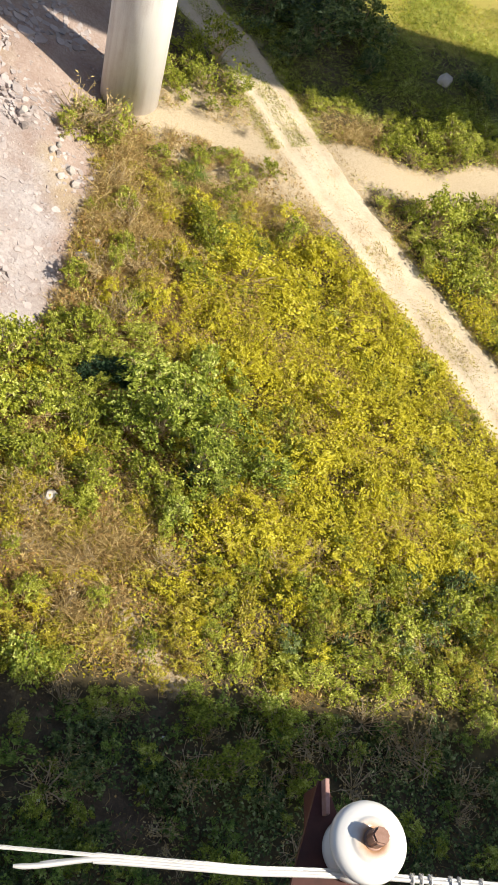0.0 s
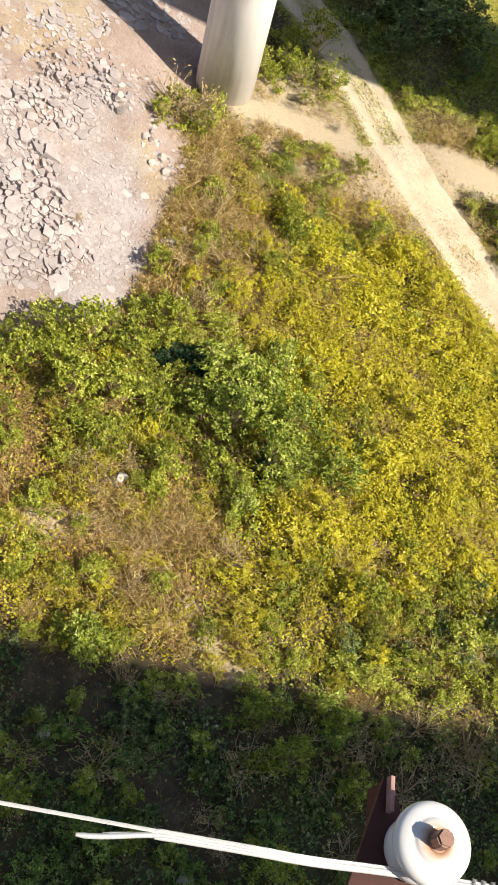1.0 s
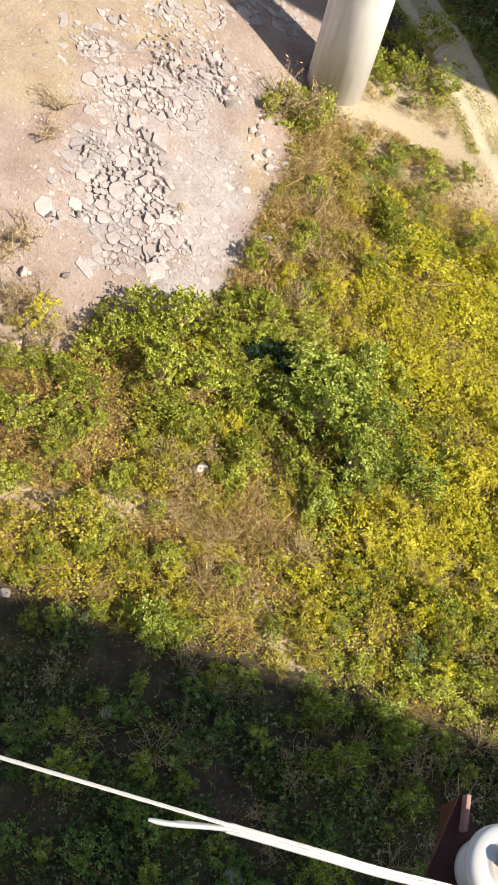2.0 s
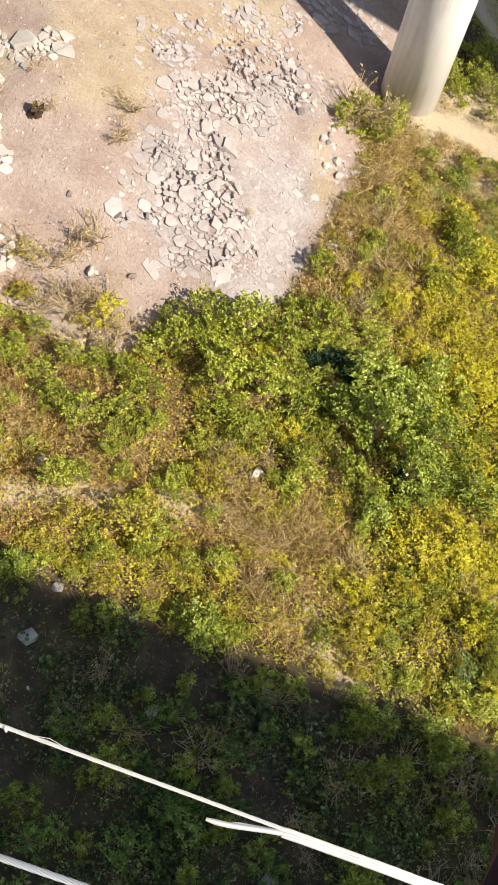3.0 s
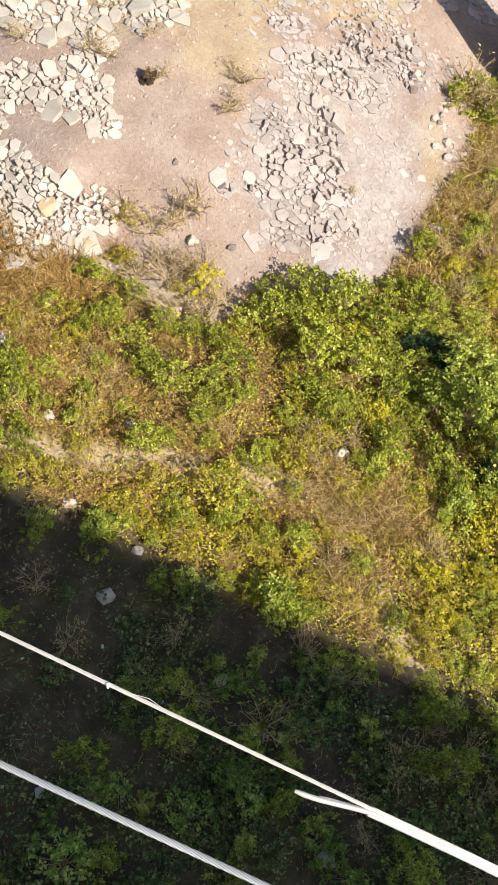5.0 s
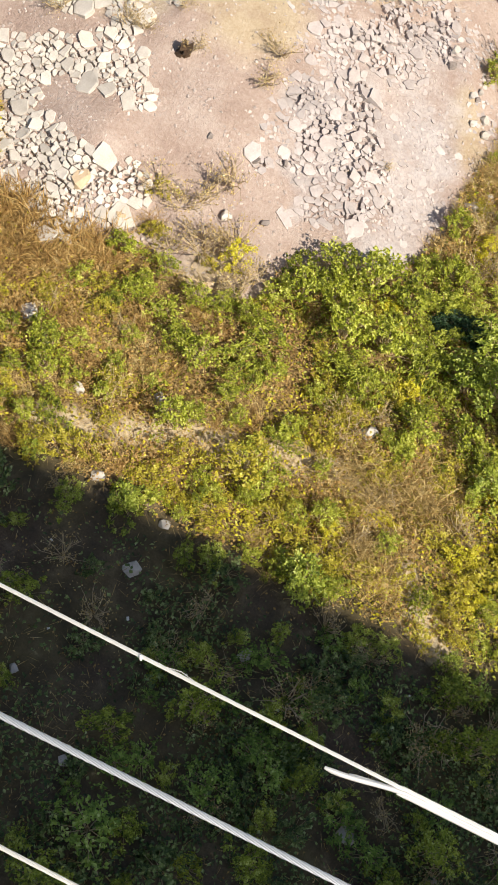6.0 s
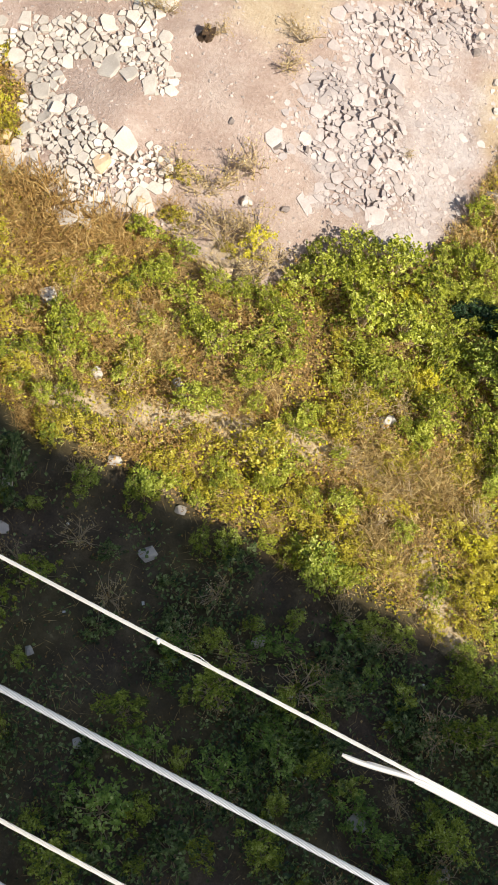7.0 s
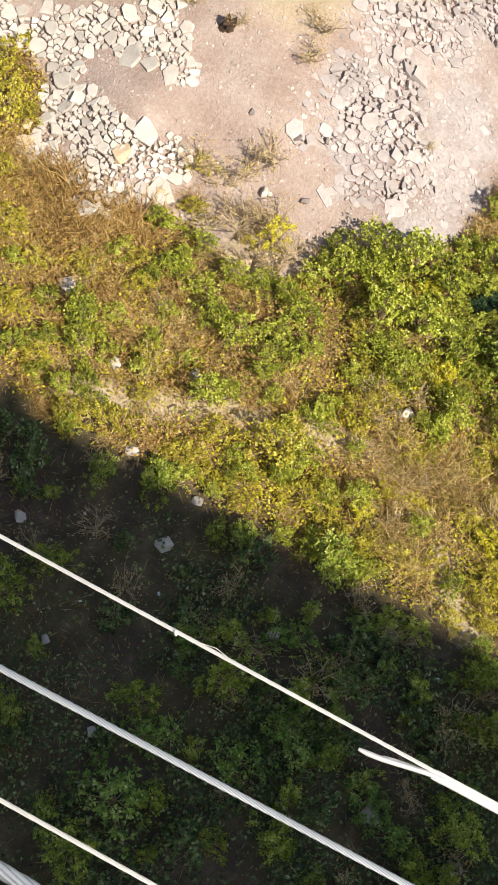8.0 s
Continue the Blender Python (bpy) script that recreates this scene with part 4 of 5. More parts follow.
more_yellow = fill(1, (-8, 19, 9.4, 27), 290, 0.3, 0.62, 0.42, lambda x, y: leafy(x, y) * (0.2 + 0.8 * near_any(x, y, YELLOW_SPOTS + LEFT_SPOTS, 1.6)), taken)
more_green = fill(2, (-14, 19, 9.4, 35), 230, 0.3, 0.6, 0.42, lambda x, y: leafy(x, y) * (0.22 + 0.78 * near_any(x, y, GREEN_SPOTS + EDGE_SPOTS, 1.6)), taken)
more_dry = fill(3, (-14, 14, 9.4, 31), 240, 0.25, 0.5, 0.3, lambda x, y: (1 - 0.9 * near_any(x, y, FOOT_SPOTS, 0.8)) * (0.15 + 0.85 * near_any(x, y, DRY_SPOTS, 1.9)), taken)
SHADE_EARTH = [(-3.3, 7.8, 1.1), (-2.8, 6.8, 0.7), (-1.2, 5.9, 0.9), (-1.1, 4.7, 0.8), (-0.6, 8.2, 0.7), (0.8, 4.3, 0.6), (1.5, 5.8, 0.7), (1.4, 8.0, 0.5), (2.9, 9.5, 0.6), (-2.9, 4.5, 0.6), (5.7, 3.6, 0.5), (6.8, 4.8, 0.6), (-1.2, 3.5, 0.6), (3.2, 2.7, 0.5), (-1.4, 1.4, 0.5), (-5.0, 6.4, 0.8), (4.6, 9.4, 0.4), (7.6, 6.2, 0.4)]
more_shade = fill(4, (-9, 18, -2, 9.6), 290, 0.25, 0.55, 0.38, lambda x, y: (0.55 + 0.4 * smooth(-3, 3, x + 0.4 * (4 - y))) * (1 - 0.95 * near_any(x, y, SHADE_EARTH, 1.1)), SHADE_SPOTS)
west = [q for q in more_yellow if q[0] <= 4.5]
olive = [(shrub("olive_shrub", "open olive-green shrub with brown twigs", 15 + k, 0.8, 0.6 + 0.12 * k, 46, 17, 0.086, OLIVE, "olive shrubs"), 0.8) for k in range(4)]


def west_side(q):
    return q[0] < 7.2 and q[1] < 20 or q[0] < 5.2 or q[1] < 12.2


lefts = [q for q in LEFT_SPOTS if q[0] > -9][::2]
all_yellow = YELLOW_SPOTS + lefts + west[::2] + [q for q in more_yellow if q[0] > 4.5]
plant_all(yellow, [q for q in all_yellow if not west_side(q)] + [q for q in all_yellow if west_side(q)][2::9], 1, meadow_low)
plant_all(olive, [q for k, q in enumerate([q for q in all_yellow if west_side(q)]) if k % 9 != 2] + [q for q in LEFT_SPOTS if q[0] <= -9], 11)
plant_all(green, GREEN_SPOTS + EDGE_SPOTS + FRINGE_SPOTS + [q for q in LEFT_SPOTS if q[0] > -9][1::2] + west[1::2] + more_green + more_shade[::60], 2, lambda x, y: 1 - 0.3 * smooth(6.5, 8.0, x) * smooth(14.0, 16.0, y) * (1 - smooth(24, 26, y)))
plant_all(deep, DEEP_SPOTS + [(7.3, 15.2, 0.5)] + SHADE_SPOTS[::4] + [(x, y, 0.62 * r) for x, y, r in SHADE_SPOTS if y > 8.3] + more_shade[1::8], 3)
under = [q for k, q in enumerate(SHADE_SPOTS) if k % 4 and q[1] < 8.3] + [q for k, q in enumerate(more_shade) if k % 60 and q[1] < 8.8 and k % 8 != 1]
lush = [(shrub("fresh_green_shrub", "fresh green leafy shrub in the shadow of the bridge", 25 + k, 0.8, 0.7 + 0.2 * k, 44, 13, 0.105, LUSH, "fresh green shrubs"), 0.8) for k in range(3)]
# these leaves hold part of the bridge's shade in their colour
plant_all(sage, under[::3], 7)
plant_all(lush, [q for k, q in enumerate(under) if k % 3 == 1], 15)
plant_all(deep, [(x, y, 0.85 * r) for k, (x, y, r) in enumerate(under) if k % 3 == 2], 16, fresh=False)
GREY_SPOTS = [(13.5, 13.6, 0.6), (15.0, 13.4, 0.65), (14.1, 12.3, 0.7), (12.3, 12.1, 0.65), (13.0, 11.3, 0.6), (15.2, 12.0, 0.6), (16.3, 13.2, 0.6), (11.2, 11.1, 0.5), (9.6, 10.8, 0.45), (6.2, 16.8, 0.4), (5.2, 17.6, 0.4)]
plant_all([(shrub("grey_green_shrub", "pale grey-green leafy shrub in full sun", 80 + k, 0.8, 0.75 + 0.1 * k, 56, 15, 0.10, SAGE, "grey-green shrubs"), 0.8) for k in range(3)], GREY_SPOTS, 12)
# dark shrubs stand in for the shaded hollows among the bushes
plant_all([(shrub("needle_shrub", "dense dark blue-green fine-needled shrub painting a shaded hollow", 90 + k, 0.7, 0.7, 150, 26, 0.07, HOLLOW_SHADE, "needle shrubs"), 0.7) for k in range(2)], [(3.45, 18.75, 0.55), (4.15, 18.7, 0.6), (6.6, 18.3, 0.5), (6.75, 16.0, 0.5)], 13)
plant_all([(dry_tuft("green_grass_tuft", "fresh green tuft of long grass", 95, 0.6, 0.5, 900, LUSH, "green grass tufts"), 0.6)], [(8.0, 25.2, 0.6), (7.1, 25.1, 0.45), (8.7, 25.4, 0.35), (6.1, 28.2, 0.5), (5.4, 27.2, 0.4), (7.5, 26.4, 0.4), (3.95, 5.1, 0.55)], 14)
plant_all(dry, [q for q in DRY_SPOTS if q[0] > -5] + [q for q in more_dry if q[0] > 0] + [q for q in more_dry if q[0] <= 0][::2], 4)
russet = [(dry_tuft("withered_grass_tuft", "orange-brown tuft of withered grass and twigs", 44 + k, 0.6, 0.5, 700, RUSSET, "withered grass tufts"), 0.6) for k in range(3)]
plant_all(russet, [q for q in DRY_SPOTS if q[0] <= -5] + [q for q in more_dry if q[0] <= 0][1::2], 8)
plant_all(thicket, THICKET_SPOTS, 5)
plant_all(bare, BARE_SPOTS + fill(9, (-7, 16, -1, 9.2), 22, 0.3, 0.5, 0.2, lambda x, y: 0.8, []) + fill(10, (-8, 14, 10.5, 15), 12, 0.3, 0.5, 0.2, lambda x, y: 0.2 + 0.8 * near_any(x, y, DRY_SPOTS, 1.6), []), 6)


def ground_cover(name, label, seed, count, box, keep, material, leaf, low=0.02, high=0.22, thin=False):
    """Low weeds or grass over a stretch of ground, as one sheet of leaves."""
    rng = np.random.default_rng(seed)
    got = np.zeros((0, 2))
    while len(got) < count:
        x, y = rng.uniform(box[0], box[1], count), rng.uniform(box[2], box[3], count)
        ok = (rng.uniform(size=count) < keep(x, y)) & (inside_toe(x, y, EDGE) < -0.05) & (off_line(x, y, TRACK) > 1.0 + 0.3 * rng.normal(size=count) ** 2)
        ok &= (off_line(x, y, BRANCH) > 0.6 + 0.3 * rng.uniform(size=count)) & (off_line(x, y, APRON) > 0.5 + 0.3 * rng.uniform(size=count)) & (np.hypot(x - 3.55, y - 31.35) > 1.12)
        got = np.concatenate([got, np.stack([x[ok], y[ok]], 1)])
    got = got[:count]
    z = ground_z(got[:, 0], got[:, 1])
    size = leaf * rng.uniform(0.5, 1.4, count)
    way = rng.normal(size=(count, 3)) * (1, 1, 0.35) + (0, 0, 0.35 if thin else 0.1)
    width = rng.uniform(0.008, 0.020, count) if thin else size * rng.uniform(0.5, 0.8, count)
    base = np.column_stack([got, z + rng.uniform(low, high, count) ** 1.0])
    return tagged(piece(name, mesh_of(name, *blades(rng, base, way, size, width), material)), label, "undergrowth", kind="stuff")


def patchy(x, y, k, lo):
    return smooth(lo, lo + 0.5, 0.5 + 0.3 * np.sin(k * x + 1.1 * k * y + k) + 0.3 * np.sin(1.7 * k * x - 0.8 * k * y) + 0.2 * np.sin(2.9 * k * y + 0.4 * x))


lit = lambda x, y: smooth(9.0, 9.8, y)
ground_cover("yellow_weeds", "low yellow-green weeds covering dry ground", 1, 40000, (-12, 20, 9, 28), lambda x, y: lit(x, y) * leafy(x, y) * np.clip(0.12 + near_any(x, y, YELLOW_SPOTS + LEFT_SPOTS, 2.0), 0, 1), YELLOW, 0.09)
ground_cover("flowering_weeds", "dense low yellow flowering weeds", 11, 62000, (6, 18.5, 11.5, 27), lambda x, y: leafy(x, y) * smooth(6.2, 8.5, x - 0.25 * (14 - y)) * smooth(11.5, 14.0, y) * (1 - smooth(25.0, 27.0, y)) * (0.12 + 0.88 * patchy(x, y, 1.6, 0.2)), YELLOW, 0.09, 0.05, 0.5)
ground_cover("meadow_straw", "pale dry stalks among the yellow weeds", 12, 15000, (6, 18.5, 11.0, 28), lambda x, y: smooth(6.2, 8.5, x - 0.25 * (14 - y)) * patchy(x, y, 0.8, 0.25), STRAW, 0.30, 0.1, 0.45, True)
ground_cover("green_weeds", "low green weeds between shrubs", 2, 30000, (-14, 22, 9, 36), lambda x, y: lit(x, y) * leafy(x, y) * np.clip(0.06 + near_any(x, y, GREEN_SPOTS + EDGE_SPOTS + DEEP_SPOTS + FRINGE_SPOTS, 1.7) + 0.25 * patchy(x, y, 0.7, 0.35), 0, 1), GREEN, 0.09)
# darker leaf colour deepens the bridge's shadow and stops at its edge
ground_cover("shade_weeds", "weeds toned dark green to deepen the shadow of the bridge", 3, 42000, (-9, 19, -3, 9.8), lambda x, y: (1 - 0.9 * near_any(x, y, SHADE_EARTH, 1.1)) * (1 - smooth(8.0, 8.9, y)) * np.clip(patchy(x, y, 0.9, 0.2) * smooth(-6, 4, x + 0.3 * (5 - y)) + 0.12, 0, 1), SAGE, 0.105, 0.02, 0.4)
ground_cover("shaded_grass", "long dark green grass in the shade of the lower bridge", 4, 60000, (7, 24, 33.0, 44), lambda x, y: smooth(33.0, 34.2, y + 0.12 * (x - 14)) * (0.35 + 0.65 * patchy(x, y, 0.8, 0.2)), DEEP, 0.34, -0.02, 0.05, True)
ground_cover("dry_grass", "straw-coloured dry grass over bare earth", 5, 120000, (-14, 20, 7.5, 34), lambda x, y: (1 - 0.85 * near_any(x, y, FOOT_SPOTS, 0.8)) * smooth(8.6, 11.5, y) * np.clip(0.45 * patchy(x, y, 1.3, 0.2) * smooth(8.5, 10.5, y) + 0.08 + near_any(x, y, DRY_SPOTS + FOOT_SPOTS, 1.8), 0, 1), STRAW, 0.28, -0.02, 0.06, True)
REED_SPOTS = [(3.5, 28.4, 0.5), (3.7, 27.3, 0.5), (3.4, 26.3, 0.55), (3.9, 25.4, 0.6), (4.5, 24.5, 0.5), (2.8, 24.8, 0.4), (5.3, 26.4, 0.5), (6.6, 27.2, 0.5), (8.3, 27.0, 0.5), (9.4, 26.4, 0.5), (2.8, 13.1, 0.5), (3.5, 12.7, 0.6), (4.6, 13.0, 0.6), (3.6, 10.8, 0.5), (4.3, 10.3, 0.4)]
ground_cover("tall_dry_grass", "tall pale dry grass in thin patches", 15, 6500, (2, 11, 9.5, 30), lambda x, y: near_any(x, y, REED_SPOTS, 0.8), STRAW, 0.5, 0.05, 0.35, True)
ground_cover("withered_weeds", "withered brown weeds among the green shrubs", 7, 26000, (-14, 19, 9, 30), lambda x, y: lit(x, y) * (1 - 0.9 * near_any(x, y, FOOT_SPOTS, 0.8)) * np.clip(patchy(x, y, 0.8, 0.25) * (0.25 + 0.75 * (1 - smooth(-2, 6, x))) + near_any(x, y, DRY_SPOTS, 1.6), 0, 1), RUSSET, 0.085, 0.0, 0.35)
ground_cover("meadow_grass", "sunlit yellow-green meadow grass", 6, 22000, (12, 28, 39.5, 56), lambda x, y: smooth(39.3, 40.3, y) * patchy(x, y, 0.6, 0.1), YELLOW, 0.22, -0.02, 0.03, True)


ground_cover("leaf_litter", "fallen brown leaves on shaded earth", 13, 2500, (-9, 18, -2, 9.6), lambda x, y: 0.25 + 0.75 * near_any(x, y, SHADE_EARTH, 1.3), RUSSET, 0.07, 0.0, 0.05)
ground_cover("shade_stalks", "dry grey-brown stalks in the shade", 14, 4500, (-9, 18, -2, 9.8), lambda x, y: 0.2 + 0.8 * patchy(x, y, 0.7, 0.3), STRAW, 0.34, -0.02, 0.15, True)


def crown_grass(name, label, seed, count, lo, hi, material):
    """Short grass along the crown and edges of the track."""
    rng = np.random.default_rng(seed)
    mid = np.array([p[:] for p in resample(TRACK, 0.1)])
    mid = mid[(mid[:, 1] > lo) & (mid[:, 1] < hi)]
    k = rng.integers(1, len(mid) - 1, count)
    way = mid[k + 1] - mid[k - 1]
    way /= np.linalg.norm(way, axis=1, keepdims=True)
    side = np.where(rng.uniform(size=count) < 0.55, rng.normal(size=count) * 0.21, rng.choice([-1, 1], count) * (1.20 + 0.16 * rng.normal(size=count)))
    keep = np.sin(mid[k][:, 0] * 2.1) + np.sin(mid[k][:, 1] * 1.7) + rng.normal(size=count) > -0.6
    x, y = (mid[k] + np.stack([-way[:, 1], way[:, 0]], 1) * side[:, None])[keep].T
    n = len(x)
    base = np.column_stack([x, y, ground_z(x, y) + 0.03])
    piece(name, mesh_of(name, *blades(rng, base, rng.normal(size=(n, 3)) * (1, 1, 0.3) + (0, 0, 0.6), rng.uniform(0.04, 0.13, n), rng.uniform(0.010, 0.024, n)), material))
    return tagged(bpy.data.objects[name], label, "grass", kind="stuff")


crown_grass("track_grass", "thin dry grass along the crown of the dirt track", 1, 16000, 12, 34, STRAW)
crown_grass("track_weeds", "low olive weeds on the crown of the dirt track", 3, 26000, 12, 27, OLIVE)
crown_grass("track_verge_grass", "green grass along the shaded part of the track", 2, 45000, 31, 48, GREEN)


# pale red: the light caught on the lug's edge, put into its colour
LIT_EDGE = surface("lit_edge_red", [(0.25, (0.30, 0.14, 0.12)), (0.75, (0.55, 0.36, 0.32))], 40.0, 6.0, 0.6, 0.1, 0.3, 0.001)
# ---- wires and their bracket, beside the parapet of the high bridge ----
DECK = Matrix.Translation((2.492, 0, 25.88)) @ Matrix.Rotation(radians(5.5), 4, "Y")
ARM_Z = -1.318


def wire_line(y0, z0, y1, z1):
    """A wire's place at x along the deck, from its places at x = -1 and x = 0.5."""
    return lambda x: np.array((x, y0 + (y1 - y0) * (x + 1) / 1.5, z0 + (z1 - z0) * (x + 1) / 1.5))


def strands(owner, path, r, count, twist, material, turn=0.0, label=""):
    """Each strand of a conductor winds round its path."""
    pts = np.array(path)
    run = np.concatenate([[0], np.cumsum(np.linalg.norm(np.diff(pts, axis=0), axis=1))])
    for k in range(count):
        a = 2 * math.pi * (run / twist + k / count) + turn
        off = np.stack([np.zeros(len(a)), np.cos(a), np.sin(a)], 1) * (0.64 * r if count > 1 else 0)
        piece("strand", mesh_of("strand", *tube(pts + off, [0.37 * r if count > 1 else r] * len(pts), 6), material, True), owner, label)


def steps(lo, hi, fine=0.008):
    return np.concatenate([np.linspace(-14, lo, 20)[:-1], np.arange(lo, hi, fine), np.linspace(hi, 14, 20)])


def cable(label, at, r, twist, material):
    ob = tagged(new("overhead_wire"), label, "cable", "overhead wires")
    ob.matrix_basis = DECK
    strands(ob, [at(x) for x in steps(-2.0, 1.6)], r, 6, twist, material)
    return ob


W2 = wire_line(0.128, -1.219, 0.140, -1.241)
W3 = wire_line(0.021, -1.254, 0.011, -1.255)
W4 = wire_line(-0.020, -1.250, -0.062, -1.250)
# parapet shade is coloured into this cable and the heavy one
cable("thick twisted aluminium overhead cable coloured as in shade", W2, 0.0041, 0.085, SHADED_ALU)
cable("thin bright twisted overhead wire", W3, 0.0027, 0.14, ALU)
cable("heavy twisted aluminium overhead cable", W4, 0.0085, 0.16, SHADED_ALU)

# the outer wire is tied off at the insulator: it comes in straight, is doubled with a tail, and goes on wrapped
first = tagged(new("overhead_wire"), "thin bright overhead wire doubled and tied at its insulator", "cable", "overhead wires")
first.matrix_basis = DECK
W1 = wire_line(0.277, -1.267, 0.264, -1.240)
inward = [W1(x) for x in np.concatenate([np.linspace(-14, -2, 20)[:-1], np.arange(-2, 0.30, 0.008)])]
onward = [np.array((x, 0.2665 + 0.010 * smooth(0.45, 0.62, x), -1.2435 - 0.033 * smooth(0.42, 0.62, x))) for x in np.arange(0.30, 0.90, 0.008)]
beyond = [np.array((x, 0.2765 - 0.004 * (x - 0.9), -1.2765 - 0.003 * (x - 0.9))) for x in np.linspace(0.9, 14, 30)]
strands(first, inward + onward + beyond, 0.0026, 6, 0.13, ALU)
tail = [np.array((x, 0.2475 + 0.0150 * smooth(0.205, 0.315, x) + 0.010 * smooth(0.45, 0.62, x), -1.2455 - 0.031 * smooth(0.42, 0.62, x))) for x in np.arange(0.205, 0.86, 0.01)]
piece("tail", mesh_of("tail", *tube(tail, [0.0022] + [0.0034] * (len(tail) - 1), 8), ALU, True), first, "doubled-back wire end")
second = [p + (0, 0.0022 * (1 - smooth(0.22, 0.30, p[0])) + 0.001, -0.001) for p in tail if 0.225 < p[0] < 0.36]
piece("tail", mesh_of("tail", *tube(second, [0.0016] + [0.0026] * (len(second) - 1), 8), ALU, True), first)
third = [p + (0, -0.0030, 0.0005) for p in tail if 0.292 < p[0] < 0.62]
piece("tail", mesh_of("tail", *tube(third, [0.0018] + [0.0030] * (len(third) - 1), 8), ALU, True), first)
for k, x in enumerate((0.715, 0.728, 0.741, 0.770, 0.783, 0.815)):
    ring = [np.array((x + 0.004 * a / 6.3, 0.2765 - 0.003 + 0.0070 * math.cos(a), -1.277 + 0.0060 * math.sin(a))) for a in np.linspace(0, 6.6, 20)]
    piece("binding", mesh_of("binding", *tube(ring, [0.0015] * 20, 6), ALU, True), first)
clamp = W1(-0.045)
piece("tie", mesh_of("tie", *tube([clamp + (-0.003, 0.0, 0.002), clamp + (0.0, -0.003, 0.001), clamp + (0.001, -0.005, 0.0)], [0.0022, 0.0026, 0.0012], 6), ALU, True), first, "short twisted wire tie")
piece("tie", mesh_of("tie", *tube([clamp + (0.03, 0.001, 0.003), clamp + (0.05, 0.004, 0.004), clamp + (0.07, 0.001, 0.002)], [0.0004, 0.0005, 0.0003], 5), ALU, True), first)


def insulator(x, y, z):
    """A porcelain spool on a steel bolt; z is the underside of its lower flange."""
    ob = tagged(new("insulator"), "white glazed porcelain spool insulator on a rusty bolt", "insulator", "line insulators")
    ob.matrix_basis = DECK @ Matrix.Translation((x, y, z))
    prof = [(0.020, 0.0), (0.038, 0.0), (0.042, 0.006), (0.041, 0.016), (0.036, 0.024), (0.034, 0.030), (0.034, 0.040), (0.042, 0.046), (0.0490, 0.050), (0.0518, 0.055), (0.0515, 0.061),
            (0.0500, 0.0665), (0.044, 0.0705), (0.0355, 0.0726), (0.0305, 0.0732), (0.0285, 0.0742), (0.0270, 0.0756), (0.0240, 0.0768), (0.0200, 0.0772), (0.0140, 0.0762), (0.0130, 0.0745)]
    part("spool", lathe(prof, 72), PORCELAIN, ob, "glossy white porcelain", True)
    bm = bmesh.new()
    bmesh.ops.create_cone(bm, cap_ends=True, segments=6, radius1=0.0132, radius2=0.0128, depth=0.024, matrix=Matrix.Translation((0.0, 0.0, 0.0890)) @ Matrix.Rotation(0.4, 4, "Z"))
    bmesh.ops.bevel(bm, geom=bm.edges[:], offset=0.0025, segments=2, affect="EDGES")
    bolt = part("bolt", bm, BOLT, ob, "rusty hexagonal bolt head")
    part("washer", lathe([(0.0135, 0.0735), (0.0135, 0.0764), (0.0110, 0.0775)], 32), BOLT, bolt)
    part("shank", lathe([(0.009, -0.07), (0.009, 0.0785)], 20), BOLT, bolt)
    return ob


for x, y in ((0.645, 0.3085), (0.645, 0.176), (0.645, -0.028)):
    insulator(x, y, -1.3085)
arm = tagged(new("cross_arm"), "dark red-painted steel angle bracket fixed to the parapet", "bracket")
arm.matrix_basis = DECK
bm = bmesh.new()
for z in (-1.3165, -1.3095):
    for x, y in ((0.603, 0.396), (0.614, 0.396), (0.668, 0.24), (0.668, -0.275), (0.48, -0.275), (0.525, 0.14), (0.584, 0.31)):
        bm.verts.new((x, y, z))
bmesh.ops.convex_hull(bm, input=bm.verts[:])
part("flat", bm, RUST, arm)
part("web", bevelled_box(0.606, 0.613, -0.275, 0.394, -1.375, -1.3168, 0.0015), RUST, arm)
part("lug", bevelled_box(0.6065, 0.6125, 0.350, 0.396, -1.3093, -1.294, 0.0012), LIT_EDGE, arm, "upright lug coloured pale as an edge catching light")
part("fixing_plate", bevelled_box(0.50, 0.73, -0.283, -0.275, -1.46, -1.24, 0.003), RUST, arm)
for x in (-13.98, 13.98):
    end = tagged(new("cross_arm"), "dark red-painted steel angle bracket fixed to the parapet", "bracket")
    end.matrix_basis = DECK
    part("flat", bevelled_box(x - 0.06, x + 0.06, -0.28, 0.45, -1.75, -1.0, 0.01), RUST, end)

# ---- loose stones, litter ----
LOOSE = [(1.2, 26.9, 0.3), (1.9, 26.5, 0.35), (1.6, 26.1, 0.3), (2.1, 26.0, 0.35), (1.4, 27.3, 0.25), (-3.9, 18.6, 0.4), (2.7, 23.2, 0.6), (3.1, 23.9, 0.4), (-3.0, 12.4, 0.42), (-5.0, 11.5, 0.38), (-1.5, 7.7, 0.5), (-5.0, 6.6, 0.36), (-2.9, 4.2, 0.28), (2.0, 7.0, 0.42), (-7.3, 12.9, 0.7), (-5.5, 7.7, 0.4), (6.0, 4.2, 0.5), (8.3, 4.0, 0.46), (-3.4, 9.5, 0.42), (2.6, 14.2, 0.5), (-0.8, 2.8, 0.3), (-1.3, 9.2, 0.36), (0.1, 28.0, 0.4), (16.8, 37.4, 0.75)]
rng = np.random.default_rng(8)
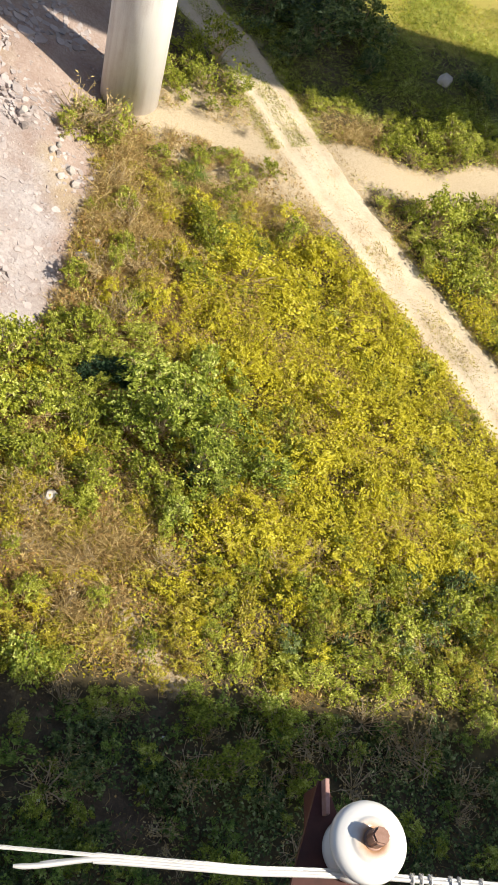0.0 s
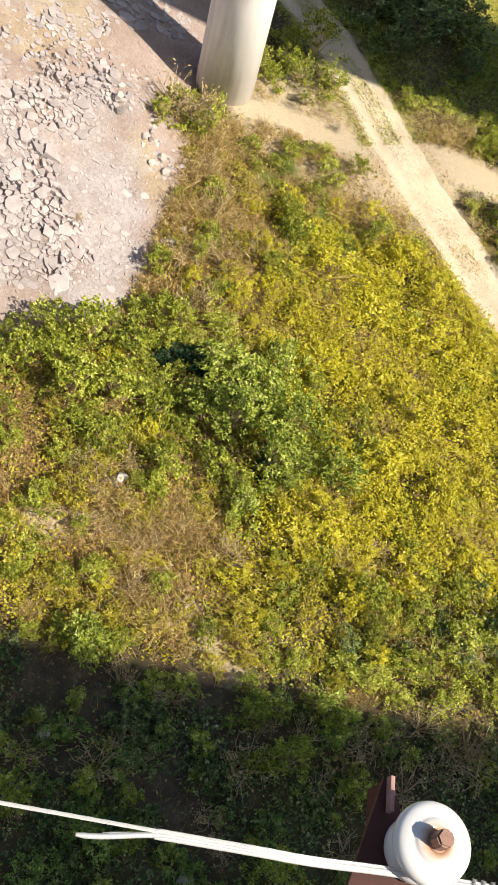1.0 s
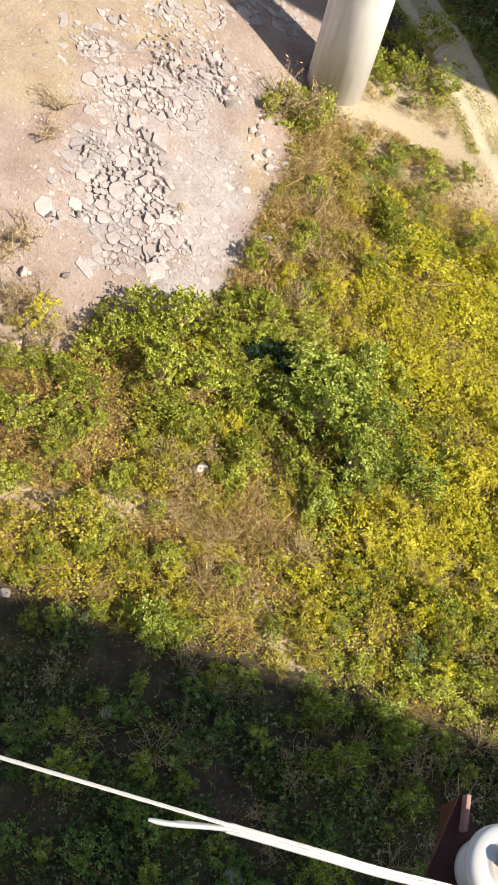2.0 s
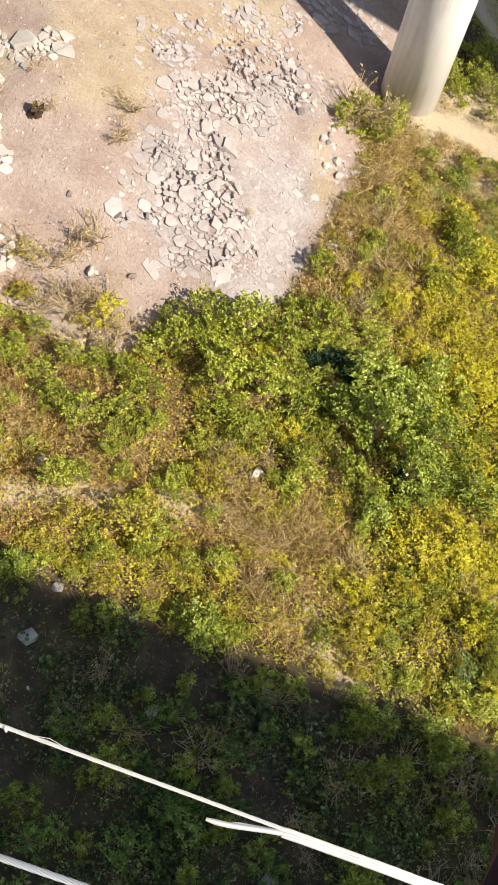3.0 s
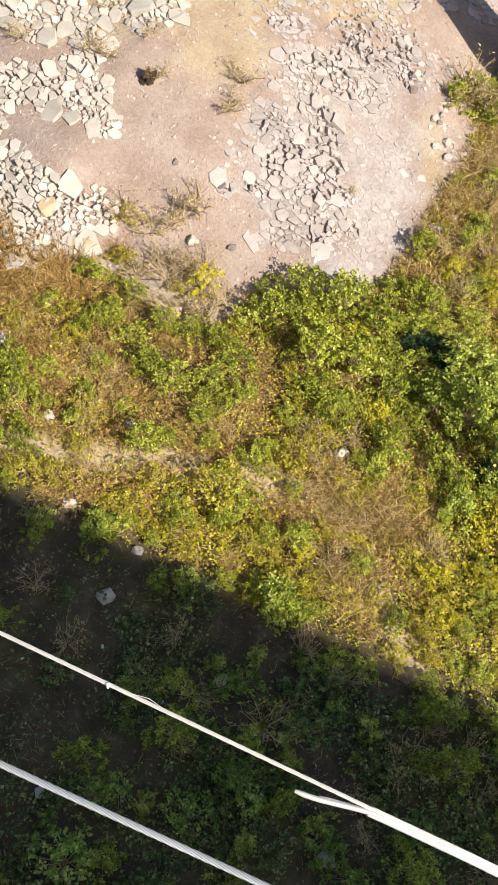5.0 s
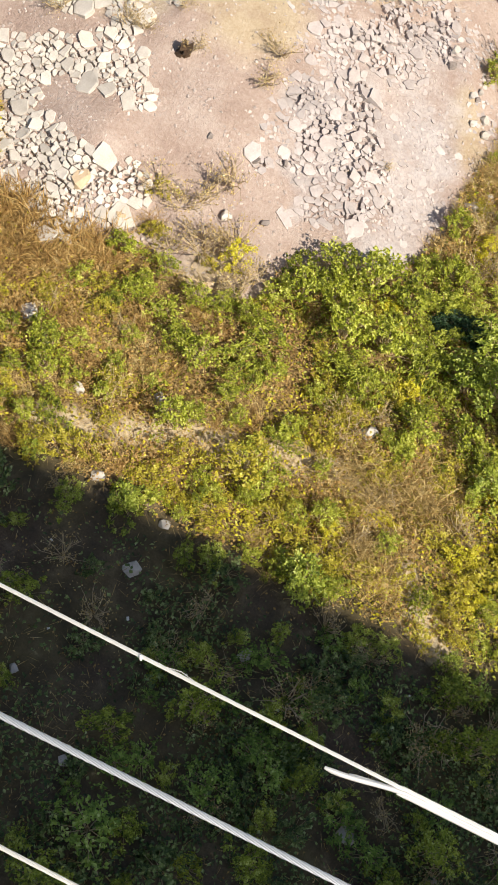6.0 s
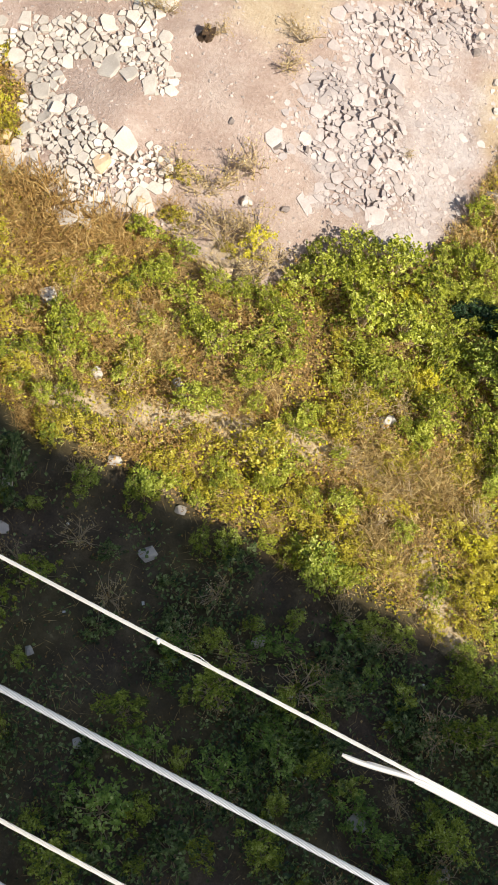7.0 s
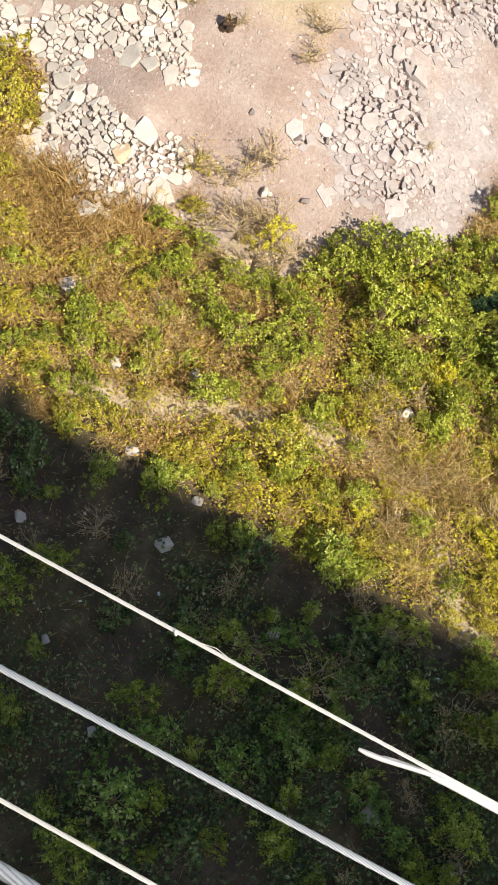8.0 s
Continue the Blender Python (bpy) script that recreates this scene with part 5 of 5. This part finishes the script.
for k, (x, y, s) in enumerate(LOOSE):
    ob = tagged(piece("loose_stone", FORMS[k % len(FORMS)]), "pale angular stone lying on the ground", "stone", "loose stones")
    ob.matrix_basis = Matrix.Translation((x, y, z_at(x, y) + 0.10 * s + (0.1 if peek(GRID_TOE, x, y) > 0 else 0.0))) @ pose(0, 0, 0, rng.normal() * 8, rng.normal() * 8, rng.uniform(0, 360)) @ Matrix.Diagonal((s, s, s, 1))

def stump(x, y):
    """A dark broken stump with splintered top and short roots, added for a dark twiggy hole."""
    ob = tagged(new("tree_stump"), "dark brown broken stump in place of a dark twiggy hole", "stump")
    ob.matrix_basis = Matrix.Translation((x, y, z_at(x, y) - 0.02)) @ slope_turn(x, y) @ Matrix.Scale(0.8, 4)
    gen = np.random.default_rng(31)
    bm = bmesh.new()
    rings = [[bm.verts.new((r * math.cos(a) * (1 + 0.22 * gen.normal()) + 0.25 * z, r * math.sin(a) * (1 + 0.22 * gen.normal()), z * (1 + (0.4 * gen.normal() if z > 0.4 else 0)))) for a in np.linspace(0, 2 * math.pi, 11, endpoint=False)] for r, z in ((0.34, -0.1), (0.30, 0.08), (0.25, 0.30), (0.23, 0.55), (0.09, 0.40))]
    for lo, hi in zip(rings, rings[1:]):
        for i in range(11):
            bm.faces.new((lo[i], lo[(i + 1) % 11], hi[(i + 1) % 11], hi[i]))
    bm.faces.new(rings[-1])
    part("trunk", bm, DARK_WOOD, ob)
    for a in (0.3, 1.7, 2.9, 4.4, 5.4):
        e = np.array((math.cos(a), math.sin(a), 0)) * gen.uniform(0.28, 0.42)
        piece("root", mesh_of("root", *tube([e * 0.25 + (0, 0, 0.12), e * 0.6 + (0, 0, 0.10), e + (0, 0, -0.04)], [0.075, 0.05, 0.02], 6), DARK_WOOD), ob)


# added stump fills in for a dark hole with brown sticks
stump(-7.2, 22.35)
# the dark ones stand for dark stones and dark holes on the slope
for k, (x, y, s, dark) in enumerate([(-2.8, 19.0, 0.36, 1), (-5.3, 20.4, 0.26, 1), (0.22, 27.4, 0.4, 1), (2.6, 23.1, 0.5, 1), (4.7, 24.6, 0.45, 1), (-3.8, 20.5, 0.3, 1), (-3.0, 20.9, 0.26, 1), (1.4, 27.0, 0.28, 1), (-8.0, 17.3, 0.75, 0), (-10.6, 16.4, 0.7, 0), (-10.9, 16.9, 0.5, 0), (-6.5, 17.0, 0.6, 0), (-3.5, 16.3, 0.7, 0)]):
    form = FORMS[(3 * k) % len(FORMS)].copy()
    form.materials.clear()
    form.materials.append(DUSKY if dark else OCHRE_STONE)
    ob = tagged(piece("boulder", form), "dark boulder standing out of the slope" if dark else "ochre-coloured slab among pale stones", "stone", "boulders")
    ob.matrix_basis = Matrix.Translation((x, y, z_at(x, y) + 0.05 * s + 0.06)) @ slope_turn(x, y) @ pose(0, 0, 0, 9 * math.sin(k), 7 * math.cos(2 * k), 73 * k) @ Matrix.Diagonal((s, s * 0.8, s * (1.0 if dark else 0.55), 1))

LITTER_SPOTS = [(5.05, 7.15, 0.12), (-1.0, 6.5, 0.10), (3.3, 6.1, 0.09), (-2.6, 5.4, 0.08), (0.9, 5.9, 0.08), (8.9, 6.5, 0.08), (6.2, 7.9, 0.07), (-3.6, 7.4, 0.08), (10.4, 6.3, 0.07), (4.2, 4.4, 0.08)]
for x, y, s in LITTER_SPOTS:
    bm = bmesh.new()
    bmesh.ops.create_grid(bm, x_segments=5, y_segments=4, size=0.5)
    for v in bm.verts:
        v.co = Vector((v.co.x, v.co.y * 0.7, 0.22 * noise.noise(v.co * 3 + Vector((x, y, 0)))))
    bmesh.ops.solidify(bm, geom=bm.faces[:], thickness=0.02)
    me = bpy.data.meshes.new("litter")
    bm.to_mesh(me)
    bm.free()
    me.materials.append(LITTER)
    ob = tagged(piece("litter", me), "crumpled scrap of white paper on the ground", "litter", "scraps of litter")
    ob.matrix_basis = Matrix.Translation((x, y, z_at(x, y) + 0.25 * s + 0.12)) @ pose(0, 0, 0, 8, 5, 57 * x) @ Matrix.Diagonal((s, s, s, 1))
